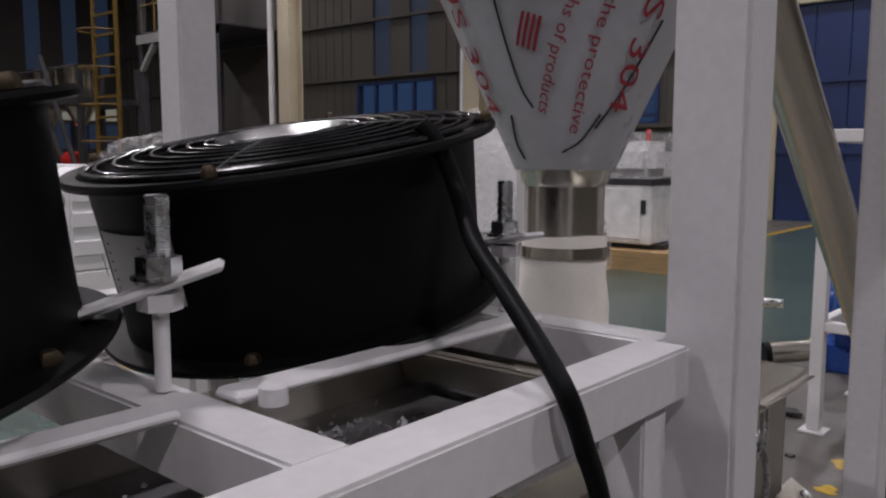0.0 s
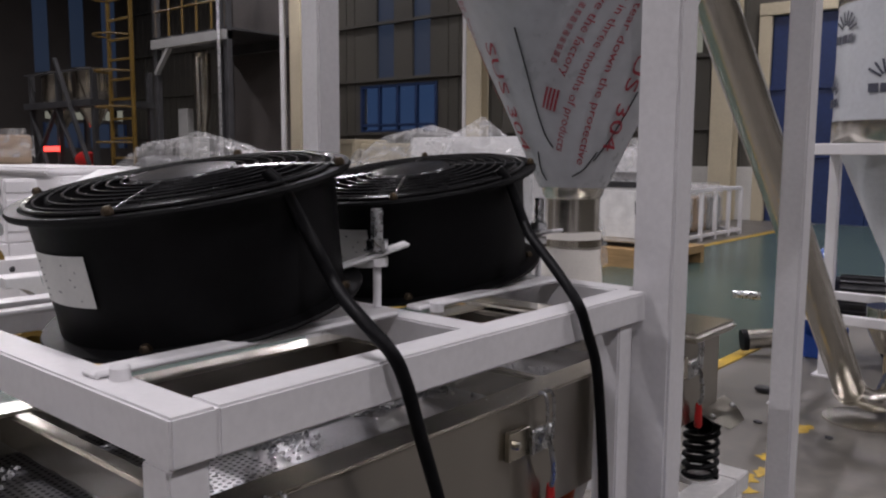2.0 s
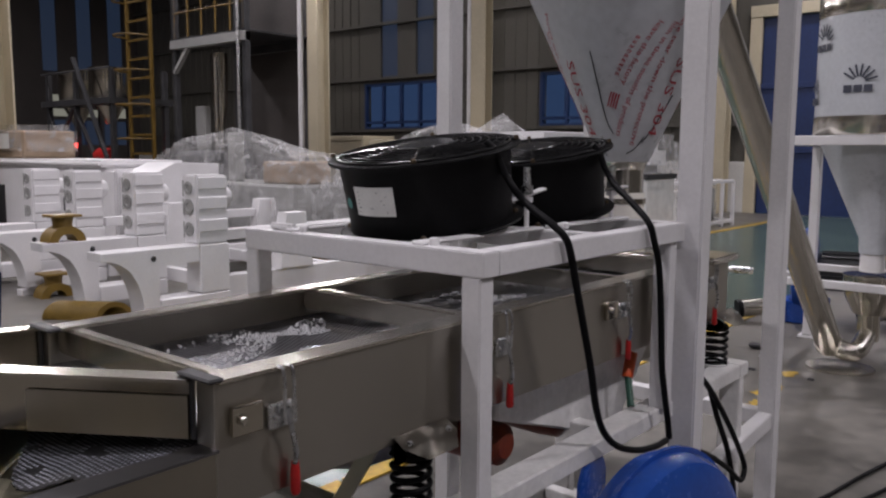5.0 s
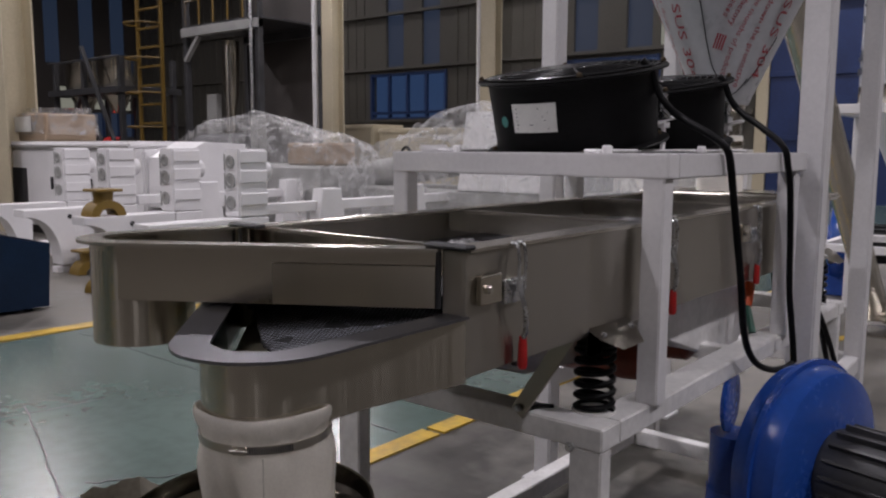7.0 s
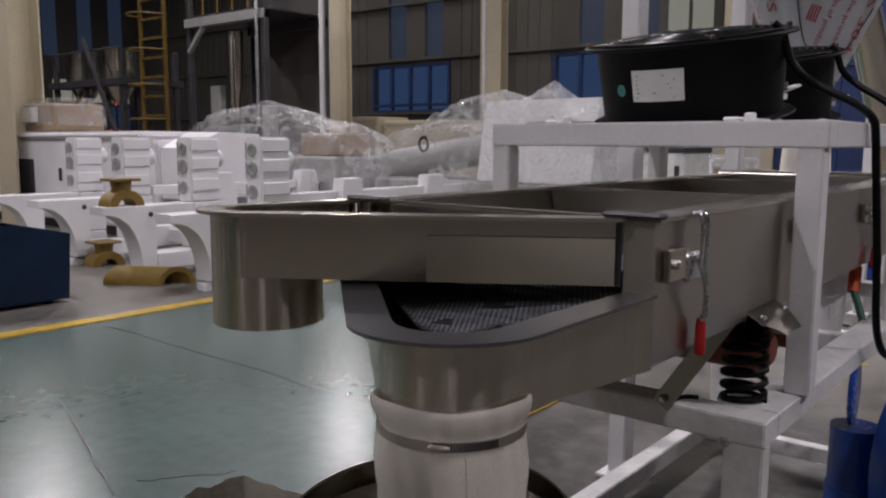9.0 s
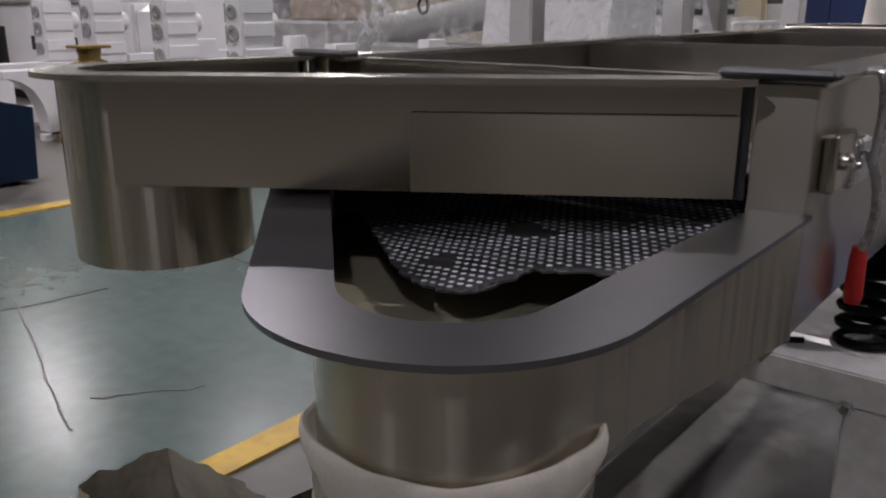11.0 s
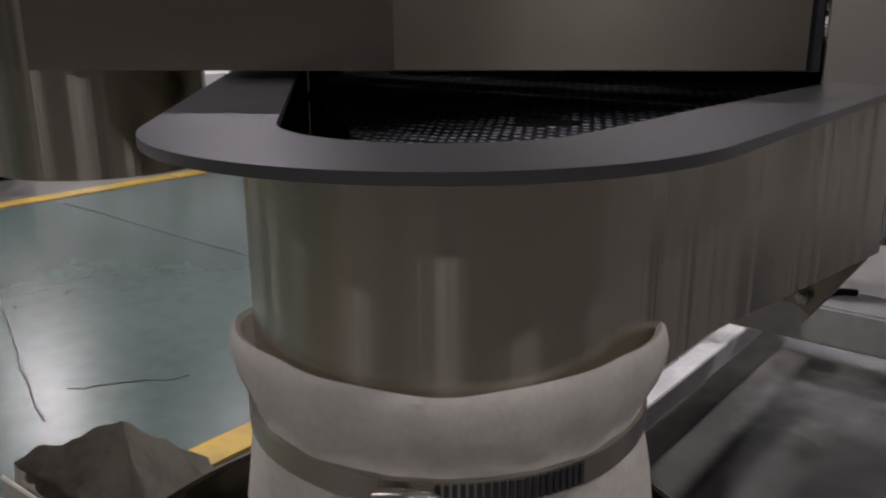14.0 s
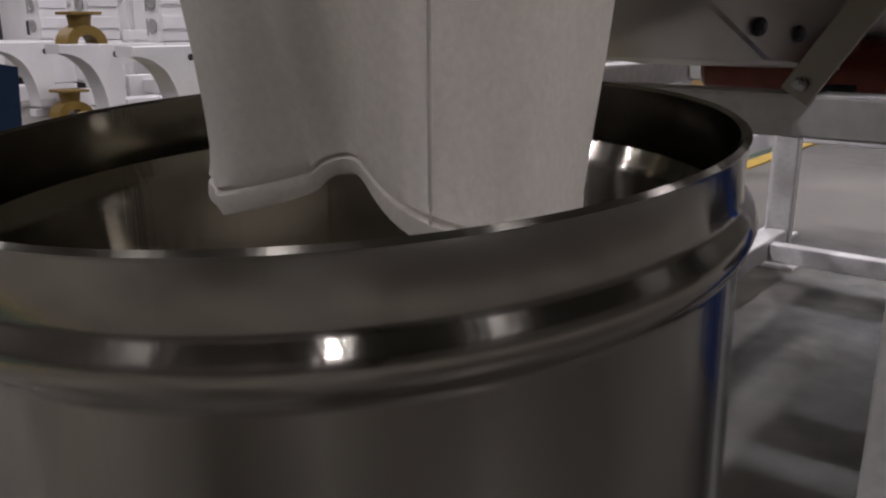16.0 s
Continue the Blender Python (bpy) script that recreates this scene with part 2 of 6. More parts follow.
def parent_world(ob):
    m = ob.matrix_basis.copy()
    while ob.parent is not None:
        ob = ob.parent
        m = ob.matrix_basis @ m
    return m


def thing(name, at, label, category, group="", kind=""):
    ob = new(name)
    ob.empty_display_size = 0.1
    ob.matrix_basis = Matrix.Translation(at)
    return tagged(ob, label, category, group, kind)


def box(lo, hi, bevel=0.004, bm=None, segs=1):
    own = bmesh.new()
    vs = [own.verts.new((x, y, z)) for z in (lo[2], hi[2]) for y in (lo[1], hi[1]) for x in (lo[0], hi[0])]
    for q in ((0, 2, 3, 1), (4, 5, 7, 6), (0, 1, 5, 4), (2, 6, 7, 3), (0, 4, 6, 2), (1, 3, 7, 5)):
        own.faces.new([vs[i] for i in q])
    b = min(bevel, *(0.45 * abs(hi[i] - lo[i]) for i in range(3)))
    if b > 0:
        bmesh.ops.bevel(own, geom=own.edges[:], offset=b, segments=segs, affect="EDGES")
    return join(bm, own)


def join(bm, own):
    if bm is None:
        return own
    me = bpy.data.meshes.new("tmp")
    own.to_mesh(me)
    own.free()
    bm.from_mesh(me)
    bpy.data.meshes.remove(me)
    return bm


def moved(bm, m):
    bmesh.ops.transform(bm, matrix=m, verts=bm.verts[:])
    return bm


def lathe(profile, centre=(0, 0, 0), steps=48, bm=None, close=False):
    """Turns (radius, height) points round the z axis through centre."""
    own = bmesh.new()
    rings = []
    for r, h in profile:
        rings.append([own.verts.new((centre[0] + r * math.cos(2 * math.pi * i / steps), centre[1] + r * math.sin(2 * math.pi * i / steps), centre[2] + h)) for i in range(steps)])
    pairs = list(zip(rings, rings[1:])) + ([(rings[-1], rings[0])] if close else [])
    for a, b in pairs:
        for i in range(steps):
            j = (i + 1) % steps
            own.faces.new((a[i], a[j], b[j], b[i]))
    return join(bm, own)


def disc_lathe(profile, centre=(0, 0, 0), steps=48, bm=None):
    """A solid of revolution, closed at both ends."""
    own = lathe(profile, centre, steps)
    own.verts.ensure_lookup_table()
    n = len(own.verts)
    own.faces.new(own.verts[:steps][::-1])
    own.faces.new(own.verts[n - steps:])
    return join(bm, own)


def rod(a, b, r, steps=12, bm=None, r2=None):
    """A round bar from a to b."""
    a, b = Vector(a), Vector(b)
    d = b - a
    own = disc_lathe([(r, 0), (r2 if r2 is not None else r, d.length)], steps=steps)
    moved(own, Matrix.Translation(a) @ d.to_track_quat("Z", "Y").to_matrix().to_4x4())
    return join(bm, own)


def bar(a, b, w, h, bevel=0.003, bm=None, up=(0, 0, 1)):
    """A square tube from a to b, w wide, h deep along up."""
    a, b = Vector(a), Vector(b)
    d = (b - a)
    z = d.normalized()
    u = Vector(up)
    x = u.cross(z)
    if x.length < 1e-4:
        x = Vector((1, 0, 0))
    x.normalize()
    y = z.cross(x)
    own = box((-w / 2, -h / 2, 0), (w / 2, h / 2, d.length), bevel)
    m = Matrix((x, y, z)).transposed().to_4x4()
    moved(own, Matrix.Translation(a) @ m)
    return join(bm, own)


def sweep(points, r, steps=10, bm=None, smooth=6, closed=False):
    """A round tube along a smooth curve through the points."""
    pts = [Vector(p) for p in points]
    fine = []
    n = len(pts)
    for i in range(n if closed else n - 1):
        p1, p2 = pts[i], pts[(i + 1) % n]
        p0 = pts[i - 1] if (i > 0 or closed) else p1 * 2 - p2
        p3 = pts[(i + 2) % n] if (i + 2 < n or closed) else p2 * 2 - p1
        for k in range(smooth):
            t = k / smooth
            fine.append(0.5 * ((2 * p1) + (p2 - p0) * t + (2 * p0 - 5 * p1 + 4 * p2 - p3) * t * t + (3 * p1 - p0 - 3 * p2 + p3) * t ** 3))
    if not closed:
        fine.append(pts[-1])
    own = bmesh.new()
    rings = []
    side = Vector((0.31, 0.17, 0.93))
    m = len(fine)
    for i, p in enumerate(fine):
        d = (fine[(i + 1) % m] - fine[i - 1]) if closed else (fine[min(i + 1, m - 1)] - fine[max(i - 1, 0)])
        d.normalize()
        side = (side - d * side.dot(d)).normalized()
        up = d.cross(side)
        rings.append([own.verts.new(p + (side * math.cos(2 * math.pi * k / steps) + up * math.sin(2 * math.pi * k / steps)) * r) for k in range(steps)])
    for i in range(m if closed else m - 1):
        a, b = rings[i], rings[(i + 1) % m]
        for k in range(steps):
            j = (k + 1) % steps
            own.faces.new((a[k], a[j], b[j], b[k]))
    if not closed:
        own.faces.new(rings[0][::-1])
        own.faces.new(rings[-1])
    return join(bm, own)


def prism(outline, z0, z1, bm=None, bevel=0.0):
    """An upright prism over a plan outline."""
    own = bmesh.new()
    low = [own.verts.new((x, y, z0)) for x, y in outline]
    top = [own.verts.new((x, y, z1)) for x, y in outline]
    n = len(outline)
    own.faces.new(low[::-1])
    own.faces.new(top)
    for i in range(n):
        own.faces.new((low[i], low[(i + 1) % n], top[(i + 1) % n], top[i]))
    if bevel:
        bmesh.ops.bevel(own, geom=own.edges[:], offset=bevel, segments=1, affect="EDGES")
    return join(bm, own)


def sheet_wall(outline, z0, z1, thick, bm=None, closed=False):
    """A thin upright sheet along an open or closed plan line, thickened to its left."""
    inner = offset(outline, thick, closed)
    own = bmesh.new()
    n = len(outline)
    a0 = [own.verts.new((x, y, z0)) for x, y in outline]
    a1 = [own.verts.new((x, y, z1)) for x, y in outline]
    b0 = [own.verts.new((x, y, z0)) for x, y in inner]
    b1 = [own.verts.new((x, y, z1)) for x, y in inner]
    for i in range(n if closed else n - 1):
        j = (i + 1) % n
        for q in ((a0[i], a0[j], a1[j], a1[i]), (b0[j], b0[i], b1[i], b1[j]), (a1[i], a1[j], b1[j], b1[i]), (a0[j], a0[i], b0[i], b0[j])):
            own.faces.new(q)
    if not closed:
        own.faces.new((a0[0], a1[0], b1[0], b0[0]))
        own.faces.new((a0[-1], b0[-1], b1[-1], a1[-1]))
    return join(bm, own)


def offset(line, d, closed=False):
    """The plan line moved d to its left."""
    out = []
    n = len(line)
    for i in range(n):
        p = Vector(line[i])
        a = Vector(line[i - 1]) if (i > 0 or closed) else None
        b = Vector(line[(i + 1) % n]) if (i < n - 1 or closed) else None
        ns = []
        for s, e in ((a, p), (p, b)):
            if s is not None and e is not None and (e - s).length > 1e-7:
                v = (e - s).normalized()
                ns.append(Vector((-v.y, v.x)))
        m = sum(ns, Vector((0, 0)))
        m.normalize()
        k = d / max(0.35, m.dot(ns[0]))
        out.append((p.x + m.x * k, p.y + m.y * k))
    return out


def arc(c, r, a0, a1, n):
    return [(c[0] + r * math.cos(radians(a0 + (a1 - a0) * i / n)), c[1] + r * math.sin(radians(a0 + (a1 - a0) * i / n))) for i in range(n + 1)]


def crumple(bm, amount, scale, seed=0.0):
    for v in bm.verts:
        n = noise.noise_vector(v.co * scale + Vector((seed, seed * 0.7, -seed)))
        v.co += n * amount
    return bm


# ---------------------------------------------------------------- hall
WALL_Y = 17.2


def setting(name, bm, mat, label, parent=None, smooth=False):
    ob = part(name, bm, mat, parent, smooth=smooth)
    if parent is not None:
        return tagged(ob, label)
    return tagged(ob, label, name.split("_")[0], "", "structure")


setting("floor", box((-32, -12, -0.2), (14, 17.3, 0.0), 0), GREY_FLOOR, "worn grey concrete factory floor with dark patches and shade painted under the sieve")
setting("aisle_floor", box((-4.70, -11.9, 0.0), (-1.79, 17.1, 0.004), 0), GREEN_FLOOR, "glossy dark green epoxy aisle across the hall floor")
for k, (x0, x1) in enumerate(((-4.86, -4.72), (-1.80, -1.70))):
    bm = bmesh.new()
    y = -6.0
    while y < 16.5:
        seg = random.uniform(1.4, 3.2)
        box((x0 + random.uniform(0, 0.006), y, 0.001), (x1 - random.uniform(0, 0.006), min(y + seg, 16.8), 0.009), 0, bm)
        y += seg + random.uniform(0.004, 0.03)
    setting("floor_marking", bm, YELLOW, "worn yellow painted line along the aisle edge")
bm = bmesh.new()
for a, b in (((-4.6, 0.74), (-1.85, 0.71)), ((-3.36, -0.12), (-2.2, -0.50)), ((-2.33, -0.35), (-2.15, -0.12)), ((-3.2, 0.17), (-3.4, -0.9)), ((-4.6, -2.3), (-1.85, -2.32)), ((-4.6, 4.9), (-1.85, 4.88))):
    n = 9
    prev = None
    for i in range(n + 1):
        p = Vector(a).lerp(Vector(b), i / n) + Vector((random.uniform(-1, 1), random.uniform(-1, 1))) * 0.012
        if prev is not None:
            bar((prev.x, prev.y, 0.0048), (p.x, p.y, 0.0048), 0.006, 0.002, 0, bm)
        prev = p
setting("floor_crack", bm, DARK_GAP, "thin dark cracks and joints in the green floor")

# back wall: sheet between columns, white plinth, windows and a tall door
WINDOWS = ((-18.25, -15.2), (-11.6, -8.5))
STRIPS = ((-17.62, -16.9), (-16.15, -15.45), (-10.9, -10.2), (-9.4, -8.7))
DOOR = (-5.85, -1.9)
bm = bmesh.new()
edges = [-32.0] + [v for w in WINDOWS + (DOOR,) for v in w] + [14.0]
for i in range(0, len(edges), 2):
    box((edges[i], WALL_Y, 0), (edges[i + 1], WALL_Y + 0.2, 9.0), 0, bm)
for x0, x1 in WINDOWS:
    box((x0, WALL_Y, 0), (x1, WALL_Y + 0.2, 2.02), 0, bm)
    cuts = [x0] + [v for s in STRIPS if x0 < s[0] < x1 for v in s] + [x1]
    box((x0, WALL_Y, 3.46), (x1, WALL_Y + 0.2, 3.62), 0, bm)
    for i in range(0, len(cuts), 2):
        box((cuts[i], WALL_Y, 3.62), (cuts[i + 1], WALL_Y + 0.2, 9.0), 0, bm)
box((DOOR[0], WALL_Y, 4.3), (DOOR[1], WALL_Y + 0.2, 9.0), 0, bm)
wall = setting("wall_north", bm, PANEL, "beige steel sheet wall of the factory hall")
bm = bmesh.new()
x = -31.9
while x < 13.9:
    if not (DOOR[0] - 0.3 < x < DOOR[1] + 0.1):
        clear = not any(w[0] - 0.1 < x < w[1] + 0.1 for w in WINDOWS)
        if clear:
            box((x, WALL_Y - 0.03, 1.15), (x + 0.04, WALL_Y + 0.01, 9.0), 0, bm)
    x += 0.38
setting("wall_rib", bm, PANEL, "pressed ribs of the beige wall sheeting", wall)
bm = bmesh.new()
for z in (1.95, 3.55, 5.2, 6.9):
    for x0, x1 in ((-32, DOOR[0] - 0.3), (DOOR[1] + 0.3, 14)):
        box((x0, WALL_Y - 0.16, z), (x1, WALL_Y - 0.032, z + 0.09), 0, bm)
setting("wall_girt", bm, PANEL, "horizontal steel rails across the wall sheeting", wall)
bm = bmesh.new()
for x0, x1 in ((-32, DOOR[0] - 0.25), (DOOR[1] + 0.25, 14)):
    box((x0, WALL_Y - 0.12, 0), (x1, WALL_Y - 0.001, 1.15), 0.01, bm)
setting("baseboard", bm, PLASTER, "white plastered plinth along the wall foot")
for i, (x0, x1) in enumerate(WINDOWS):
    win = tagged(new("window_%d" % (i + 1)), "blue framed factory window with dusk sky behind", "window", "", "structure")
    win.matrix_basis = Matrix.Translation((x0, WALL_Y, 2.02))
    n = 4
    w = (x1 - x0) / n
    for k in range(n + 1):
        xx = x0 + k * w
        part("window_frame", box((xx - 0.045, WALL_Y - 0.06, 2.02), (xx + 0.045, WALL_Y + 0.06, 3.46), 0.006), FRAME_BLUE, win)
    for z in (2.02, 2.2, 3.37):
        part("window_frame", box((x0, WALL_Y - 0.05, z), (x1, WALL_Y + 0.05, z + 0.08), 0.006), FRAME_BLUE, win)
    for k in range(n):
        p = part("pane", box((x0 + k * w + 0.045, WALL_Y + 0.07, 2.1), (x0 + (k + 1) * w - 0.045, WALL_Y + 0.078, 3.4), 0), GLASS, win)
        p.visible_shadow = False
for x0, x1 in STRIPS:
    setting("window_strip", box((x0, WALL_Y + 0.09, 3.6), (x1, WALL_Y + 0.11, 9.0), 0), DUSK_PANE, "tall translucent light strip showing blue dusk")
for x0, x1 in ((-8.45, -7.95), (-7.85, -7.35)):
    setting("window_strip", box((x0, WALL_Y - 0.045, 3.66), (x1, WALL_Y - 0.034, 5.18), 0), PALE_PANE, "pale translucent corrugated sheet let into the wall")
setting("backdrop", box((-34, WALL_Y + 2.4, -1), (16, WALL_Y + 2.5, 10), 0), DUSK, "dim blue dusk sky outside the windows")

door = tagged(new("door_1"), "tall dark blue steel sliding door with cream frame", "door", "", "structure")
door.matrix_basis = Matrix.Translation((DOOR[0], WALL_Y, 0))
for k in range(6):
    w = (DOOR[1] - DOOR[0]) / 6
    part("door_panel", box((DOOR[0] + k * w + 0.006, WALL_Y + 0.02, 0.02), (DOOR[0] + (k + 1) * w - 0.006, WALL_Y + 0.08, 4.28), 0.008), DOOR_BLUE, door)
for z in (1.35, 2.75):
    part("rail", box((DOOR[0], WALL_Y - 0.03, z), (DOOR[1], WALL_Y + 0.018, z + 0.12), 0.006), DOOR_BLUE, door)
part("door_frame", box((DOOR[0] - 0.25, WALL_Y - 0.10, 0), (DOOR[0], WALL_Y + 0.04, 4.55), 0.01), CREAM, door)
part("door_frame", box((DOOR[1], WALL_Y - 0.10, 0), (DOOR[1] + 0.25, WALL_Y + 0.04, 4.55), 0.01), CREAM, door)
part("door_frame", box((DOOR[0] - 0.25, WALL_Y - 0.12, 4.3), (DOOR[1] + 0.25, WALL_Y + 0.02, 4.55), 0.01), CREAM, door)

# west end wall far behind the tower, south and east walls behind the camera, roof
bm = bmesh.new()
for y0, y1, z0, z1 in ((-12, 13.4, 0, 9), (13.4, 16.7, 0, 1.55), (13.4, 16.7, 2.52, 9), (16.7, 17.2, 0, 9)):
    box((-32.2, y0, z0), (-32.0, y1, z1), 0, bm)
setting("wall_west", bm, PANEL_DARK, "dark sheet wall at the far end of the hall")
setting("wall_south", box((-32, -12.2, 0), (14, -12, 9), 0), PANEL_DARK, "dark sheet wall behind the machines")
setting("wall_east", box((14, -12, 0), (14.2, 17.2, 9), 0), PANEL, "beige sheet end wall of the hall")
setting("ceiling", box((-32.2, -12.2, 9.0), (14.2, 17.4, 9.2), 0), ROOF, "grey sheet roof of the factory hall")


def column(x, y, w=0.42, d=0.30, pipe=True, mat=CREAM, gap=0.08):
    t = tagged(new("column"), "cream painted steel column with a white downpipe", "column", "hall columns", "structure")
    t.matrix_basis = Matrix.Translation((x, y, 0))
    part("flange", box((x - w / 2, y - d / 2, 0), (x + w / 2, y - d / 2 + 0.03, 9), 0.004), mat, t)
    part("flange", box((x - w / 2, y + d / 2 - 0.03, 0), (x + w / 2, y + d / 2, 9), 0.004), mat, t)
    part("web", box((x - 0.02, y - d / 2 + 0.03, 0), (x + 0.02, y + d / 2 - 0.03, 9), 0), mat, t)
    if pipe:
        part("downpipe", rod((x - w / 2 - gap, y - 0.1, 0), (x - w / 2 - gap, y - 0.1, 9), 0.055, 16), WHITE, t)
    return t


for x, y in ((-13.45, WALL_Y - 0.35), (-6.66, WALL_Y - 0.35), (-0.6, WALL_Y - 0.35)):
    column(x, y, 0.5, 0.34, False)
column(-10.92, 8.75, 0.27, 0.30, gap=0.24)
column(-11.35, 3.25, 0.55, 0.42)
column(-11.35, 14.2)
column(-11.35, -2.6, 0.55, 0.42)


# high-bay lamps under the roof
def highbay(x, y, power):
    t = thing("high_bay_lamp", (x, y, 8.3), "grey bell-shaped high-bay lamp hanging under the roof", "lamp", "roof lamps")
    part("shade", lathe([(0.05, 0.35), (0.09, 0.33), (0.24, 0.05), (0.25, 0.0), (0.235, 0.0), (0.08, 0.31)], (x, y, 8.3), 32), ZINC, t)
    part("glass", disc_lathe([(0.10, 0.02), (0.22, 0.03), (0.20, 0.05)], (x, y, 8.3), 32), LAMP_GLOW, t)
    part("stem", rod((x, y, 8.62), (x, y, 9.0), 0.02, 12), ZINC, t)
    d = bpy.data.lights.new("high_bay_light", "AREA")
    d.shape, d.size, d.energy, d.color = "DISK", 0.5, power, (0.99, 0.93, 1.0)
    l = new("high_bay_light", d)
    l.matrix_basis = Matrix.Translation((x, y, 8.27))


# flood lamps on the aisle columns, which shine down across the glossy floor
def flood_lamp(x, y, z, power):
    t = thing("flood_lamp", (x, y, z), "white rectangular flood lamp bracketed to a hall column", "lamp", "column lamps")
    m = pose(x, y, z, 0, 0, -38) @ pose(0, 0, 0, 0, -62, 0)
    part("housing", moved(box((-0.20, -0.28, 0.0), (0.20, 0.28, 0.07), 0.02, segs=2), m), ZINC, t)
    part("glass", moved(box((-0.17, -0.25, -0.006), (0.17, 0.25, 0.002), 0), m), LAMP_GLOW, t)
    part("bracket", bar((x - 0.03, y, z), (x - 0.24, y + 0.10, z), 0.05, 0.05, 0.004), ZINC, t)
    d = bpy.data.lights.new("flood_light", "AREA")
    d.shape, d.size, d.size_y, d.energy, d.color = "RECTANGLE", 0.34, 0.50, power, (0.99, 0.95, 1.0)
    l = new("flood_light", d)
    l.matrix_basis = m @ Matrix.Translation((0, 0, -0.012))


flood_lamp(-10.88, 3.10, 4.3, 11)
flood_lamp(-10.62, 8.55, 4.5, 14)

for x in (-20.0, -11.7, -3.4, 4.9):
    for y in (-8.0, -0.5, 7.1, 14.7):
        highbay(x, y, 50 if y > 14 and x < -5 else 225)

# ---------------------------------------------------------------- machine frame
frame_thing = thing("steel_stand", (-0.68, 0.5, 0), "white enamelled welded steel frame under the vibrating sieve", "frame")
T = 0.072
RX, LX, FY, BZ = -0.340, -1.05, -0.36, 0.656


def steel(name, lo, hi, mat=None, label=""):
    return part(name, box(lo, hi, 0.0028, segs=2), mat or WHITE_DIRTY, frame_thing, label)


# base: two long beams, end beams, legs
BH = 0.045
steel("beam", (RX - T, FY + T, BZ - BH), (RX, 1.266, BZ))
steel("beam", (LX, FY + T, BZ - BH), (LX + T, 1.266, BZ))
steel("end_beam", (LX, FY, BZ - BH), (RX, FY + T, BZ))
steel("end_beam", (LX, 1.268, BZ - BH), (RX, 1.268 + T, BZ))
steel("cross_beam", (LX + T, 0.42, BZ - BH + 0.004), (RX - T, 0.42 + 0.05, BZ - 0.004))
for x in (RX - T, LX):
    for y in (FY, 1.268):
        steel("leg", (x + 0.002, y + 0.002, 0.012), (x + T - 0.002, y + 0.042, BZ - BH))
        steel("foot_plate", (x - 0.03, y - 0.03, 0), (x + T + 0.03, y + T + 0.03, 0.012))
steel("floor_rail", (LX + 0.006, FY + T, 0.06), (LX + 0.066, 1.268, 0.12))
steel("floor_rail", (RX - 0.066, FY + T, 0.06), (RX - 0.006, 1.268, 0.12))
for y in (1.1,):
    steel("floor_tie", (LX + 0.066, y, 0.06), (RX - 0.066, y + 0.05, 0.11))
# platform for the fans
PX0, PX1, PY0, PY1, PZ, PT = -1.05, -0.318, -0.165, 0.785, 1.162, 0.05
steel("platform_rail", (PX1 - PT, PY0 + PT, PZ - PT), (PX1, 0.735, PZ), WHITE)
steel("platform_rail", (PX0, PY0 + PT, PZ - PT), (PX0 + PT, PY1, PZ), WHITE)
steel("platform_rail", (PX0, PY0, PZ - PT), (PX1, PY0 + PT, PZ), WHITE)
for y in (0.30, 0.735):
    steel("platform_cross_bar", (PX0 + PT, y, PZ - PT + 0.002), (PX1 - PT + (0.014 if y > 0.7 else 0), y + 0.05, PZ - 0.002), WHITE)
for x in (PX0, PX1 - PT - 0.005):
    steel("platform_leg", (x + 0.001, PY0 + 0.001, BZ), (x + PT - 0.003, PY0 + PT - 0.005, PZ - PT), WHITE)
    steel("platform_leg", (x + 0.001, 0.66, BZ), (x + PT - 0.003, 0.706, PZ - PT), WHITE)
# tall hopper frame
tall = thing("hopper_frame", (-0.74, 1.2, 0), "tall white square-tube frame carrying the steel hopper", "frame")
for x0, y0 in ((-0.352, 0.748), (-1.17, 0.69), (-0.40, 1.63), (-1.17, 1.63)):
    part("post", box((x0, y0, 0.012), (x0 + (0.074 if y0 == 0.748 else 0.062), y0 + 0.066, 2.9), 0.005, segs=2), WHITE, tall)
    part("foot_plate", box((x0 - 0.03, y0 - 0.03, 0), (x0 + 0.092, y0 + 0.092, 0.012), 0.002), WHITE, tall)
for z in (0.40, 2.5):
    part("rail", bar((-0.325, 0.816, z - 0.03), (-0.37, 1.628, z - 0.03), 0.05, 0.06, 0.004), WHITE, tall)
    part("rail", box((-1.165, 0.758, z - 0.06), (-1.115, 1.63, z), 0.004), WHITE, tall)
    part("rail", box((-1.108, 1.64, z - 0.06), (-0.40, 1.69, z), 0.004), WHITE, tall)

# ---------------------------------------------------------------- vibrating sieve
sieve = thing("vibrating_sieve", (-0.665, 0.35, BZ), "long stainless steel vibrating sieve with two decks", "sieve")
TX0, TX1, TY0, TY1, TZ = -0.945, -0.388, -0.705, 1.240, 1.015
MID = 0.925


# upper deck: side walls with a folded rim, cross dividers, screen
for x, sgn in ((TX0, 1), (TX1, -1)):
    part("side_wall", box((min(x, x + sgn * 0.004), TY0, 0.822), (max(x, x + sgn * 0.004), TY1, TZ), 0.001), STEEL_DULL, sieve)
    part("side_rim", box((x - 0.006 if sgn > 0 else x - 0.050, TY0 + 0.002, TZ), (x + 0.050 if sgn > 0 else x + 0.006, TY1, TZ + 0.006), 0.003, segs=2), STEEL_EDGE, sieve)
part("end_return", box((-0.434, TY0 - 0.003, 0.822), (TX1, TY0 + 0.001, TZ + 0.002), 0.001), STEEL_DULL, sieve)
